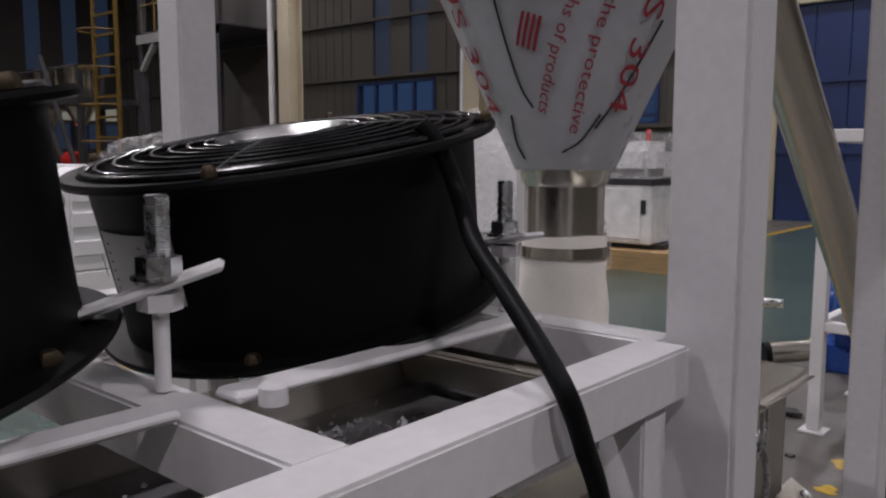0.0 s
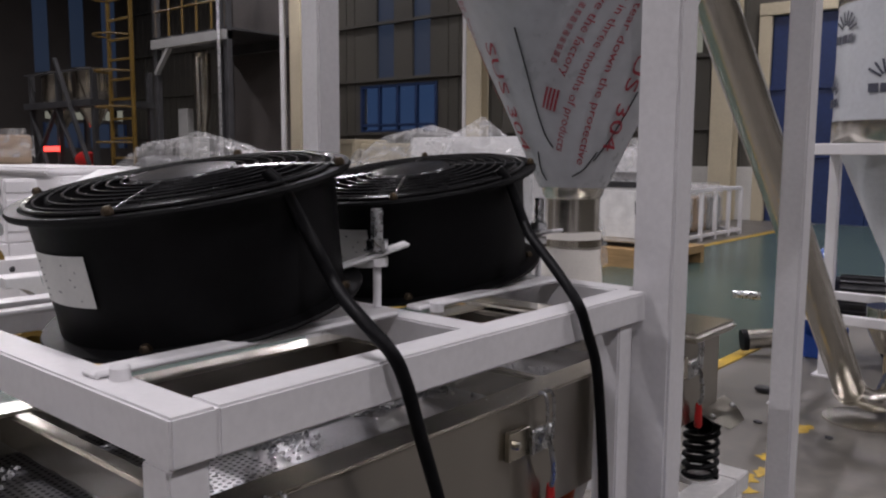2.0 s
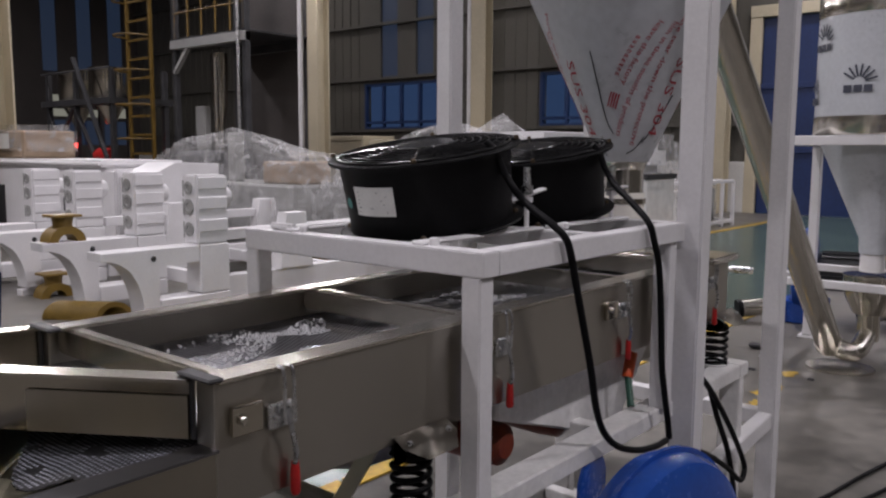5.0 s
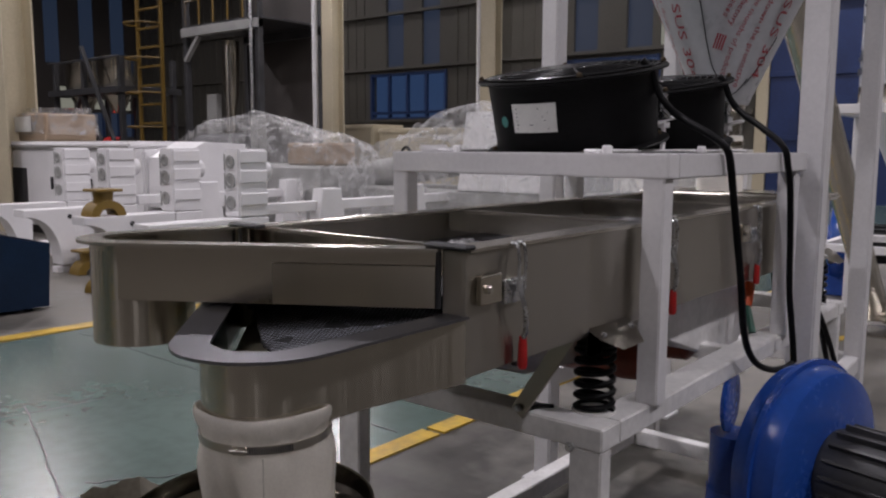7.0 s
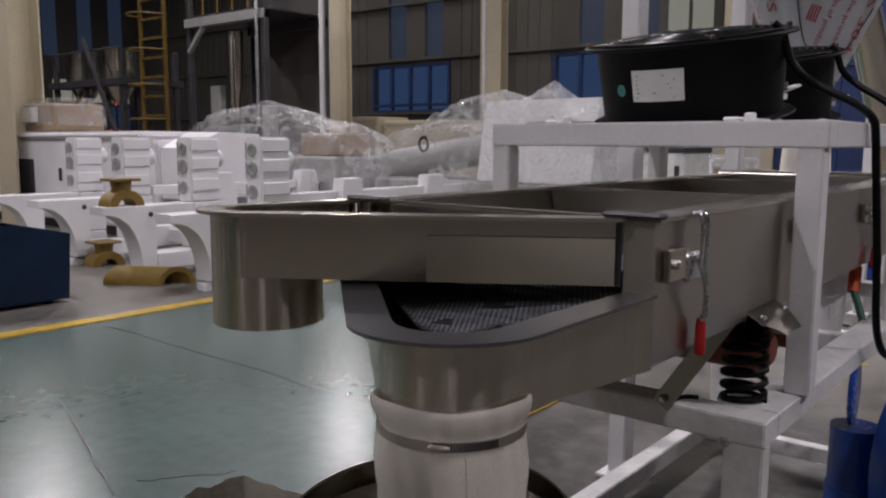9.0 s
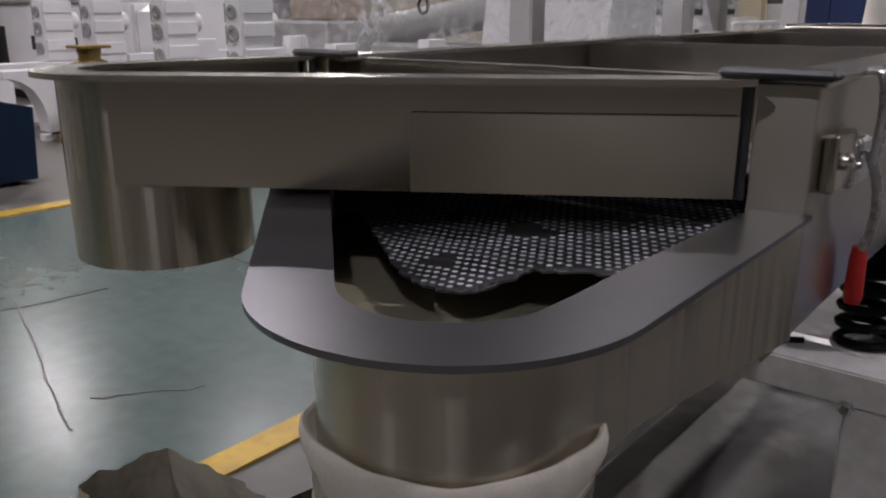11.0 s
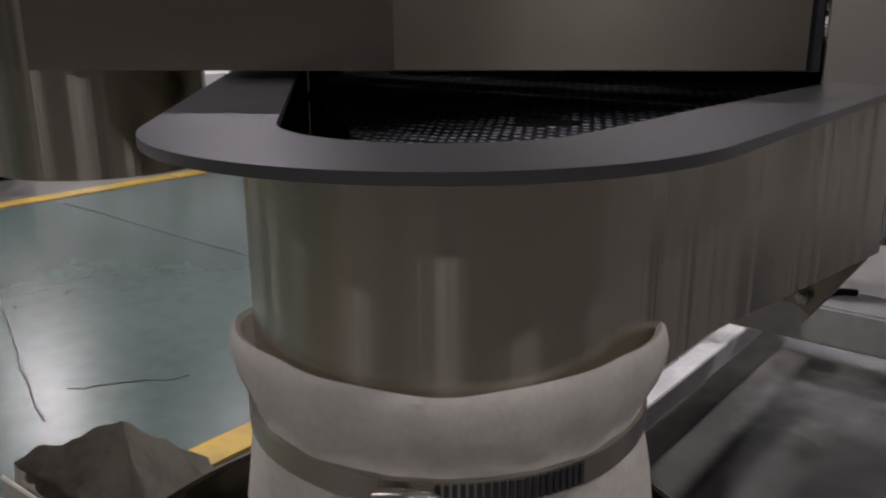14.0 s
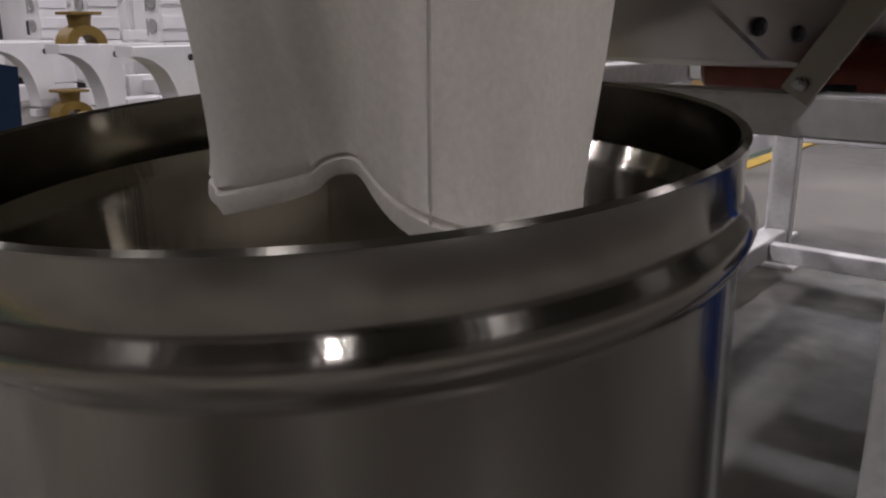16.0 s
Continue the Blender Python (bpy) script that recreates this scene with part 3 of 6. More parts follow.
part("end_return", box((TX0, TY0 - 0.003, 0.822), (TX0 + 0.03, TY0 + 0.001, TZ + 0.002), 0.001), STEEL_DULL, sieve)
for y in (-0.665, -0.065, 0.60, 1.0):
    part("divider", box((TX0 + 0.005, y - 0.014, TZ - 0.05), (TX1 - 0.005, y + 0.014, TZ + 0.003), 0.005, segs=2), STEEL_EDGE, sieve)
part("end_wall", box((TX0, TY1, 0.822), (TX1, TY1 + 0.004, TZ), 0.001), STEEL_DULL, sieve)
part("end_lid", box((TX0 - 0.035, 1.045, TZ - 0.008), (TX1 + 0.036, 1.262, TZ + 0.014), 0.010, segs=3), STEEL_BRIGHT, sieve, "bright rounded end tray")
part("deck_plate", box((TX0 + 0.006, TY0, 0.942), (TX1 - 0.006, TY1, 0.946), 0), SCREEN, sieve, "grey perforated steel screen plate")
part("lower_pan", box((TX0 + 0.006, TY0, 0.824), (TX1 - 0.006, TY1, 0.828), 0), STEEL_DULL, sieve)
def profile_block(points, x0, x1, bevel=0.004):
    """A block whose outline lies in y and z, from x0 to x1."""
    own = bmesh.new()
    a, b = [[own.verts.new((x, y, z)) for y, z in points] for x in (x0, x1)]
    own.faces.new(a)
    own.faces.new(b[::-1])
    for i in range(len(points)):
        j = (i + 1) % len(points)
        own.faces.new((a[i], b[i], b[j], a[j]))
    bmesh.ops.bevel(own, geom=own.edges[:], offset=bevel, segments=1, affect="EDGES")
    return own


belly = part("belly", profile_block([(-0.44, 0.823), (-0.44, 0.755), (-0.22, 0.684), (0.10, 0.660), (1.20, 0.660), (1.20, 0.823)], -0.90, -0.60), STEEL_DULL, sieve, "dark bolted motor mount under the trough")
for y, z in ((-0.27, 0.725), (-0.12, 0.715), (-0.07, 0.78), (0.05, 0.715), (0.20, 0.78)):
    part("bolt", moved(disc_lathe([(0.011, 0), (0.011, 0.006), (0.007, 0.010)], steps=6), pose(-0.60, y, z, 0, 90, 0)), DARK_STEEL, belly)

# screen holes as dark dimples in rows near the outlet, raised rims of the perforation
bm = bmesh.new()
rowk = 0
y = -0.66
while y < 0.16:
    x = -0.93 + (0.006 if rowk % 2 else 0)
    while x < -0.40:
        bmesh.ops.create_circle(bm, cap_ends=True, segments=6, radius=0.0036, matrix=Matrix.Translation((x, y, 0.9466)))
        x += 0.012
    y += 0.0105
    rowk += 1
tagged(part("perforation", bm, DARK_GAP, sieve, smooth=False), "", "", "", "stuff")

# upper end chute, running out to a round spout on the far side
UC, UR = (-0.924, -0.922), 0.084
up = [(-0.438, TY0 - 0.006)] + arc(UC, UR, -57.4, -180, 16) + [(TX0 - 0.01, TY0)]
part("upper_chute_wall", sheet_wall(up, MID, TZ, -0.004), STEEL, sieve)
rim_out, rim_in = offset(up, -0.020), offset(up, 0.020)
bm = bmesh.new()
n = len(up)
lo_o = [bm.verts.new((x, y, TZ)) for x, y in rim_out]
hi_o = [bm.verts.new((x, y, TZ + 0.005)) for x, y in rim_out]
lo_i = [bm.verts.new((x, y, TZ)) for x, y in rim_in]
hi_i = [bm.verts.new((x, y, TZ + 0.005)) for x, y in rim_in]
for i in range(n - 1):
    for q in ((lo_o[i], lo_o[i + 1], hi_o[i + 1], hi_o[i]), (hi_o[i], hi_o[i + 1], hi_i[i + 1], hi_i[i]), (hi_i[i], hi_i[i + 1], lo_i[i + 1], lo_i[i]), (lo_i[i], lo_i[i + 1], lo_o[i + 1], lo_o[i])):
        bm.faces.new(q)
part("upper_chute_rim", bm, STEEL_EDGE, sieve)
floor_line = [(-0.46, TY0 - 0.002), (-0.868, -0.982), (-0.85, -0.92), (-0.875, -0.87), (-0.92, -0.845), (TX0 + 0.01, TY0 - 0.002)]
part("upper_chute_floor", prism(floor_line, MID + 0.001, MID + 0.005), STEEL_DULL, sieve)
def chute_sheet(name, s0, s1, z0, z1, proud, mat, label):
    """A thin plate laid on the chute's slanting front, between two shares of its length."""
    a, b = Vector((-0.438, -0.711)), Vector((-0.879, -0.993))
    d = (b - a).normalized()
    out = Vector((-d.y, d.x))
    p, q = a.lerp(b, s0) + out * 0.0042, a.lerp(b, s1) + out * 0.0042
    return part(name, prism([tuple(p), tuple(q), tuple(q + out * proud), tuple(p + out * proud)], z0, z1), mat, sieve, label)


chute_sheet("patch_plate", 0.012, 0.505, MID + 0.001, 0.991, 0.0006, STEEL_MATT, "matt brushed overlapping steel plate")
part("upper_spout", lathe([(UR, TZ - 0.012), (UR, 0.846), (UR - 0.004, 0.846), (UR - 0.004, TZ - 0.012)], (*UC, 0), 48, None, True), SPUN, sieve)
for x in (TX1 - 0.03, TX0 + 0.03):
    part("joint_clip", box((x - 0.042, TY0 - 0.020, TZ + 0.0055), (x + 0.044, TY0 + 0.006, TZ + 0.013), 0.003), DARK_GAP, sieve, "black rubber joint strip")
    part("joint_gap", box((x - 0.025, TY0 - 0.009, MID), (x - 0.017, TY0 - 0.004, TZ), 0), DARK_GAP, sieve)

# lower end chute with a broad flat rim and a round outlet
LC, LR = (-0.501, -0.996), 0.0835
low = [(TX1, TY0), (LC[0] + LR, -0.90)] + arc(LC, LR, 0, -133, 26) + [(-0.86, -0.778), (TX0, TY0)]
rim_o = [(TX1 + 0.005, TY0), (-0.381, -0.90)] + arc(LC, 0.121, 0, -133, 26) + [(-0.84, -0.852), (TX0 - 0.022, TY0 - 0.025)]
rim_i = [(-0.427, TY0), (-0.432, -0.90)] + arc(LC, 0.069, 0, -133, 26) + [(-0.83, -0.790), (TX0 + 0.03, TY0)]
bm = bmesh.new()
n = len(low)
z0, z1 = 0.915, 0.919
lo_o = [bm.verts.new((x, y, z0)) for x, y in rim_o]
hi_o = [bm.verts.new((x, y, z1)) for x, y in rim_o]
lo_i = [bm.verts.new((x, y, z0)) for x, y in rim_i]
hi_i = [bm.verts.new((x, y, z1)) for x, y in rim_i]
for i in range(n - 1):
    for q in ((lo_o[i], lo_o[i + 1], hi_o[i + 1], hi_o[i]), (hi_o[i], hi_o[i + 1], hi_i[i + 1], hi_i[i]), (hi_i[i], hi_i[i + 1], lo_i[i + 1], lo_i[i]), (lo_i[i], lo_i[i + 1], lo_o[i + 1], lo_o[i])):
        bm.faces.new(q)
part("lower_chute_rim", bm, RIM_STEEL, sieve)
part("lower_chute_wall", sheet_wall(low, 0.815, 0.915, -0.003), SPUN, sieve)
part("lower_chute_floor", prism([(TX1 - 0.006, TY0 - 0.002), (-0.424, -0.90), (-0.452, -0.93), (-0.52, -0.925), (-0.585, -0.965), (-0.60, -1.005), (-0.855, -0.772), (TX0 + 0.02, TY0 - 0.002)], 0.826, 0.830), LINER, sieve, "pale cream liner plate")
tongue = [(-0.398, -0.30), (-0.400, -0.74), (-0.436, -0.80), (-0.460, -0.825), (-0.510, -0.835), (-0.545, -0.850), (-0.560, -0.893), (-0.590, -0.905), (-0.640, -0.893), (-0.700, -0.850), (-0.790, -0.795), (-0.860, -0.762), (-0.90, -0.70), (-0.90, -0.30)]


def ragged(line, step, amount, seed):
    """The outline cut into short steps with small nicks where its front edge is torn."""
    out = []
    for i, p in enumerate(line):
        q = line[(i + 1) % len(line)]
        n = max(1, int(math.dist(p, q) / step))
        for k in range(n):
            x, y = p[0] + (q[0] - p[0]) * k / n, p[1] + (q[1] - p[1]) * k / n
            w = amount if y < -0.75 else 0.0
            out.append((x + w * noise.noise(Vector((x * 190, y * 190, seed))), y + w * noise.noise(Vector((x * 190, y * 190, seed + 9)))))
    return out


tongue = ragged(tongue, 0.006, 0.007, 3.0)


def screen_height(x, y):
    """The worn screen slopes down to its front edge and ripples a little."""
    f = min(1.0, max(0.0, (-0.62 - y) / 0.25))
    return 0.871 + 0.036 * min(1.0, max(0.0, (y + 0.90) / 0.24)) + 0.005 * f * noise.noise(Vector((x * 11, y * 11, 1.5))) + 0.0012 * noise.noise(Vector((x * 40, y * 40, 0)))


bm = bmesh.new()
top = [bm.verts.new((x, y, 0.0)) for x, y in tongue]
bm.faces.new(top)
for k in range(12):
    bmesh.ops.bisect_plane(bm, geom=bm.verts[:] + bm.edges[:] + bm.faces[:], plane_co=(0, -0.90 + 0.024 * k, 0), plane_no=(0, 1, 0))
bmesh.ops.triangulate(bm, faces=bm.faces[:])
for v in bm.verts:
    v.co.z = screen_height(v.co.x, v.co.y) - 0.0035
bmesh.ops.solidify(bm, geom=bm.faces[:], thickness=0.0015)
part("lower_screen", bm, DARK_STEEL, sieve, "dark perforated lower screen ending over the outlet", smooth=False)


def inside(p, poly):
    c = False
    n = len(poly)
    for i in range(n):
        (x1, y1), (x2, y2) = poly[i], poly[(i + 1) % n]
        if (y1 > p[1]) != (y2 > p[1]) and p[0] < (x2 - x1) * (p[1] - y1) / (y2 - y1) + x1:
            c = not c
    return c


bm = bmesh.new()
k = 0
y = -0.93
while y < -0.45:
    x = -0.90 + (0.0042 if k % 2 else 0)
    while x < -0.40:
        if inside((x, y), tongue):
            z = screen_height(x, y) + 0.0018
            if noise.noise(Vector((x * 26, y * 26, 7))) > -0.42:
                r = 0.0026 + 0.0004 * noise.noise(Vector((x * 60, y * 60, 2)))
                bm.faces.new([bm.verts.new((x + r * math.cos(i * math.pi / 3), y + r * math.sin(i * math.pi / 3), z)) for i in range(6)])
        x += 0.0084
    y += 0.0073
    k += 1
tagged(part("mesh_pattern", bm, HOLE_GREY, sieve, smooth=False), "", "", "", "stuff")


# latches along the side
def latch(y):
    m = Matrix.Translation((TX1, y, 0))
    body = part("latch", moved(box((0.0, -0.028, 0.925), (0.010, 0.028, 0.965), 0.003), m), ZINC, sieve, "zinc toggle latch with red grip")
    part("hook", moved(sweep([(0.004, -0.006, 1.022), (0.016, -0.006, 1.018), (0.020, -0.006, 0.99), (0.018, -0.006, 0.945)], 0.003, 8), m), ZINC, body)
    part("hook", moved(sweep([(0.004, 0.012, 1.022), (0.016, 0.012, 1.018), (0.020, 0.012, 0.99), (0.018, 0.012, 0.945)], 0.003, 8), m), ZINC, body)
    part("lever", moved(sweep([(0.014, 0.003, 0.955), (0.024, 0.004, 0.92), (0.022, 0.012, 0.885), (0.016, 0.014, 0.865)], 0.0045, 8), m), ZINC, body)
    part("grip", moved(disc_lathe([(0.0065, -0.042), (0.0085, -0.036), (0.0075, 0.0), (0.006, 0.012)], (0.014, 0.016, 0.855), 14), m), RED, body, "red plastic grip")
    for dy in (-0.018, 0.018):
        part("rivet", moved(disc_lathe([(0.004, 0.0), (0.003, 0.003)], steps=10), m @ pose(0.010, dy, 0.945, 0, 90, 0)), ZINC, body)
    keeper = part("keeper_block", moved(box((0.0, -0.094, 0.932), (0.012, -0.040, 0.978), 0.002), m), STEEL, sieve, "folded steel keeper box beside the latch")
    part("stud", moved(disc_lathe([(0.007, 0.0), (0.007, 0.006), (0.004, 0.009)], steps=12), m @ pose(0.012, -0.080, 0.957, 0, 90, 0)), STEEL_BRIGHT, keeper)


for y in (-0.59, -0.01, 0.52, 1.095):
    latch(y)


# spring corners: bracket, tie strap, coil spring
def coil(cx, cy, z0, z1, r, wire, turns):
    pts = []
    n = int(turns * 14)
    for i in range(n + 1):
        a = 2 * math.pi * turns * i / n
        s = i / n
        z = z0 + wire + (z1 - z0 - 2 * wire) * min(1, max(0, (s - 0.08) / 0.84))
        pts.append((cx + r * math.cos(a), cy + r * math.sin(a), z))
    return sweep(pts, wire, 8, None, 1)


def spring_corner(x, y, s):
    """Coil spring on the base beam under a folded cap that is welded to the trough side."""
    sp = part("coil_spring", coil(x, y, BZ, 0.788, 0.0365, 0.0062, 6.2), BLACK, sieve, "black coil spring")
    part("spring_cup", disc_lathe([(0.034, 0.0), (0.037, 0.004), (0.037, 0.020), (0.03, 0.024)], (x, y, 0.772), 24), BLACK, sp)
    part("spring_seat", disc_lathe([(0.044, 0.0), (0.044, 0.004), (0.030, 0.006)], (x, y, BZ), 24), WHITE_DIRTY, sp)
    xx = TX1 if s > 0 else TX0
    own = bmesh.new()
    edge = [(-0.004, -0.074), (0.026, -0.074), (0.058, -0.042), (0.058, 0.042), (0.026, 0.074), (-0.004, 0.074)]
    own.faces.new([own.verts.new((xx + s * dx, y + dy, 0.836 - 0.62 * dx)) for dx, dy in edge])
    bmesh.ops.solidify(own, geom=own.faces[:], thickness=0.004)
    bmesh.ops.bevel(own, geom=own.edges[:], offset=0.0012, segments=1, affect="EDGES")
    cap = part("spring_bracket", own, STEEL_DULL, sieve, "bent steel cap plate over the spring", smooth=False)
    for f in (-1, 1):
        own = bmesh.new()
        own.faces.new([own.verts.new((xx + s * dx, y + f * 0.070, z)) for dx, z in ((-0.003, 0.832), (0.028, 0.814), (0.028, 0.796), (0.010, 0.784), (-0.003, 0.784))])
        bmesh.ops.solidify(own, geom=own.faces[:], thickness=0.004)
        part("cheek", own, STEEL_DULL, cap, smooth=False)
    for f in (-0.5, 0.5):
        part("bolt", moved(disc_lathe([(0.007, 0), (0.007, 0.004), (0.004, 0.007)], steps=6), pose(xx + s * 0.022, y + f * 0.11, 0.823, 0, s * 32, 0)), ZINC, cap)
    return sp


for y in (-0.262, 1.225):
    spring_corner(-0.412, y, 1)
    spring_corner(-0.975, y, -1)
strap = part("tie_strap", bar((-0.405, -0.365, 0.835), (-0.520, -0.372, 0.655), 0.005, 0.034, 0.001, up=(0.5, 0, 0.3)), STEEL_DULL, sieve, "flat steel tie strap with a bolt at each end")
for p in ((-0.410, -0.372, 0.826), (-0.514, -0.377, 0.668)):
    part("bolt", moved(disc_lathe([(0.008, 0), (0.008, 0.005), (0.005, 0.009)], steps=6), Matrix.Translation(p) @ pose(0, 0, 0, 90, 0, 0)), ZINC, strap)
part("cable_tail", sweep([(-0.515, -0.372, 0.655), (-0.505, -0.34, 0.661), (-0.495, -0.32, 0.662), (-0.478, -0.305, 0.661)], 0.004, 8), RUBBER, frame_thing, "black cable end through a slot")
part("bolt", moved(disc_lathe([(0.010, 0), (0.010, 0.006), (0.006, 0.012)], steps=6), pose(RX - T / 2 - 0.03, FY, BZ - 0.045, 90, 0, 0)), ZINC, frame_thing)

# vibration motors hung below the trough, and a white discharge chute
for y in (0.16, 0.42):
    mo = part("vibration_motor", moved(disc_lathe([(0.03, -0.17), (0.050, -0.155), (0.054, -0.10), (0.054, 0.10), (0.050, 0.155), (0.03, 0.17)], steps=28), pose(-0.66, y, 0.655, 0, 90, 0)), MOTOR, sieve, "orange-brown round vibration motor")
    part("motor_foot", box((-0.74, y - 0.05, 0.66), (-0.58, y + 0.05, 0.705), 0.006), MOTOR, mo)
bm = bmesh.new()
prof = [(-0.475, 0.10, 0.818), (-0.475, 0.90, 0.818), (-0.475, 0.66, 0.55), (-0.475, 0.10, 0.735)]
vs = [bm.verts.new(p) for p in prof] + [bm.verts.new((p[0] - 0.15, p[1], p[2])) for p in prof]
for q in ((0, 1, 2, 3), (7, 6, 5, 4), (0, 4, 5, 1), (1, 5, 6, 2), (2, 6, 7, 3), (3, 7, 4, 0)):
    bm.faces.new([vs[i] for i in q])
bmesh.ops.bevel(bm, geom=bm.edges[:], offset=0.006, segments=1, affect="EDGES")
part("under_chute", bm, WHITE_DIRTY, frame_thing, "white sheet-metal chute under the trough")

# loose plastic granules and curled film lying on the screen
bm = bmesh.new()
HEAPS = ((-0.80, -0.25, 0.07, 0.06), (-0.69, -0.15, 0.06, 0.06), (-0.54, -0.14, 0.07, 0.05), (-0.735, 0.28, 0.07, 0.09), (-0.72, 0.50, 0.08, 0.09), (-0.70, 0.80, 0.10, 0.10), (-0.60, 0.05, 0.14, 0.40), (-0.72, -0.30, 0.12, 0.12))
for i in range(6400):
    hx, hy, sx, sy = HEAPS[i % 8]
    y = random.gauss(hy, sy)
    x = random.gauss(hx, sx)
    if not (-0.92 < x < -0.41) or not -0.64 < y < 1.2 or noise.noise(Vector((x * 9, y * 7, 3))) < 0.02:
        continue
    r = random.uniform(0.0014, 0.0046)
    c = Vector((x, y, 0.9465 + r * 0.6))
    vs = [bm.verts.new(c + Vector(d) * r * random.uniform(0.7, 1.6)) for d in ((1, 0, 0), (0, 1, 0), (-1, 0, 0), (0, -1, 0), (0, 0, 1), (0, 0, -0.6))]
    for q in ((0, 1, 4), (1, 2, 4), (2, 3, 4), (3, 0, 4), (1, 0, 5), (2, 1, 5), (3, 2, 5), (0, 3, 5)):
        bm.faces.new([vs[k] for k in q])
g = part("granules", bm, GRANULE)
tagged(g, "scattered white plastic granules on the sieve screen", "granules", "", "stuff")


# ---------------------------------------------------------------- axial fans
def axial_fan(x, y):
    tilt = pose(x, y, 1.181, 10.4, 0, 0)
    f = thing("axial_fan", (0, 0, 0), "black round axial fan tilted on adjustable brackets", "fan", "fans on the platform")
    f.matrix_basis = Matrix()
    H = 0.176
    part("casing", moved(lathe([(0.220, 0.0), (0.222, 0.003), (0.220, 0.006), (0.196, 0.007), (0.196, 0.03), (0.200, 0.10), (0.204, H - 0.016), (0.208, H - 0.009), (0.227, H - 0.006), (0.229, H - 0.002), (0.227, H + 0.002), (0.212, H + 0.001), (0.197, H - 0.012), (0.190, 0.12), (0.188, 0.02), (0.188, 0.0)], steps=72, close=True), tilt), BLACK, f)
    # wire guard: rings joined by curved spokes
    guard = part("wire_guard", moved(sweep([(0.205 * math.cos(a * math.pi / 24), 0.205 * math.sin(a * math.pi / 24), H + 0.004) for a in range(48)], 0.0035, 8, None, 1, True), tilt), BLACK_GLOSS, f, "glossy black wire guard")
    for i in range(7):
        r = 0.082 + 0.0185 * i
        z = H + 0.004 + 0.009 * (1 - ((r - 0.07) / 0.14) ** 2)
        part("ring", moved(sweep([(r * math.cos(a * math.pi / 20), r * math.sin(a * math.pi / 20), z) for a in range(40)], 0.0020, 6, None, 1, True), tilt), BLACK_GLOSS, guard)
    for k in range(4):
        a = radians(35 + 90 * k)
        pts = [(r * math.cos(a), r * math.sin(a), H + 0.003 + 0.009 * (1 - ((min(max(r, 0.07), 0.21) - 0.07) / 0.14) ** 2)) for r in (0.06, 0.10, 0.15, 0.19, 0.218)]
        part("spoke", moved(sweep(pts, 0.0034, 6, None, 2), tilt), BLACK_GLOSS, guard)
        part("bolt", moved(disc_lathe([(0.007, 0), (0.007, 0.005), (0.004, 0.010)], (0.219 * math.cos(a), 0.219 * math.sin(a), H + 0.003), 6), tilt), BOLT_DARK, f)
        part("bolt", moved(disc_lathe([(0.008, 0), (0.008, 0.006), (0.005, 0.011)], (0.201 * math.cos(a), 0.201 * math.sin(a), 0.004), 6), tilt), BOLT_DARK, f)
    part("guard_plate", moved(disc_lathe([(0.066, H + 0.008), (0.074, H + 0.011), (0.071, H + 0.016), (0.02, H + 0.019)], steps=40), tilt), PLATE, f, "shiny round guard centre plate")
    hub = part("hub", moved(disc_lathe([(0.062, 0.03), (0.066, 0.05), (0.066, 0.15), (0.058, 0.16)], steps=36), tilt), BLACK, f)
    for k in range(7):
        own = bmesh.new()
        rows = []
        for j in range(6):
            r = 0.062 + 0.119 * j / 5
            w, tw = 0.036 + 0.02 * j / 5, radians(38 - 14 * j / 5)
            a0 = 2 * math.pi * k / 7 + 0.18 * j / 5
            u, t = Vector((math.cos(a0), math.sin(a0), 0)), Vector((-math.sin(a0), math.cos(a0), 0))
            d = t * math.cos(tw) + Vector((0, 0, 1)) * math.sin(tw)
            c = u * r + Vector((0, 0, 0.095))
            rows.append([own.verts.new(c + d * w), own.verts.new(c + Vector((0, 0, 0.004))), own.verts.new(c - d * w)])
        for a, b in zip(rows, rows[1:]):
            own.faces.new((a[0], a[1], b[1], b[0]))
            own.faces.new((a[1], a[2], b[2], b[1]))
        part("blade", moved(own, tilt), BLACK, hub)
    # rating label on the casing
    own = bmesh.new()
    rows = []
    for j in range(7):
        a = radians(-103 + 5.4 * j)
        rows.append([own.verts.new((rr * math.cos(a), rr * math.sin(a), z)) for rr, z in ((0.2005, 0.062), (0.2042, 0.128))])
    for a, b in zip(rows, rows[1:]):
        own.faces.new((a[0], b[0], b[1], a[1]))
    lab = part("rating_label", moved(own, tilt), LABEL, f, "white printed rating label")
    for j in range(6):
        a0, a1 = radians(-100), radians(-100 + random.uniform(12, 27))
        z = 0.070 + 0.009 * j
        own = bmesh.new()
        q = [own.verts.new(((0.1976 + 0.056 * zz) * math.cos(a), (0.1976 + 0.056 * zz) * math.sin(a), zz)) for a, zz in ((a0, z), (a1, z), (a1, z + 0.0022), (a0, z + 0.0022))]
        own.faces.new(q)
        part("print_bar", moved(own, tilt), INK_GREY, lab)
    own = bmesh.new()
    bmesh.ops.create_circle(own, cap_ends=True, segments=18, radius=0.013)
    part("round_mark", moved(own, tilt @ pose(0, 0, 0, 0, 0, -112) @ pose(0.2028, 0, 0.086, 0, 93, 0)), INK_TEAL, f, "small round teal mark")
    return f


fan_a = axial_fan(-0.691, 0.121)
fan_b = copy_thing(fan_a, Matrix.Translation((-0.022, 0.482, -0.002)))
fan_b.matrix_basis = Matrix.Translation((-0.022, 0.482, -0.002))


def power_cable(points, label):
    c = part("fan_cable", sweep(points, 0.0084, 12, None, 8), RUBBER)
    return tagged(c, label, "cable", "fan cables")


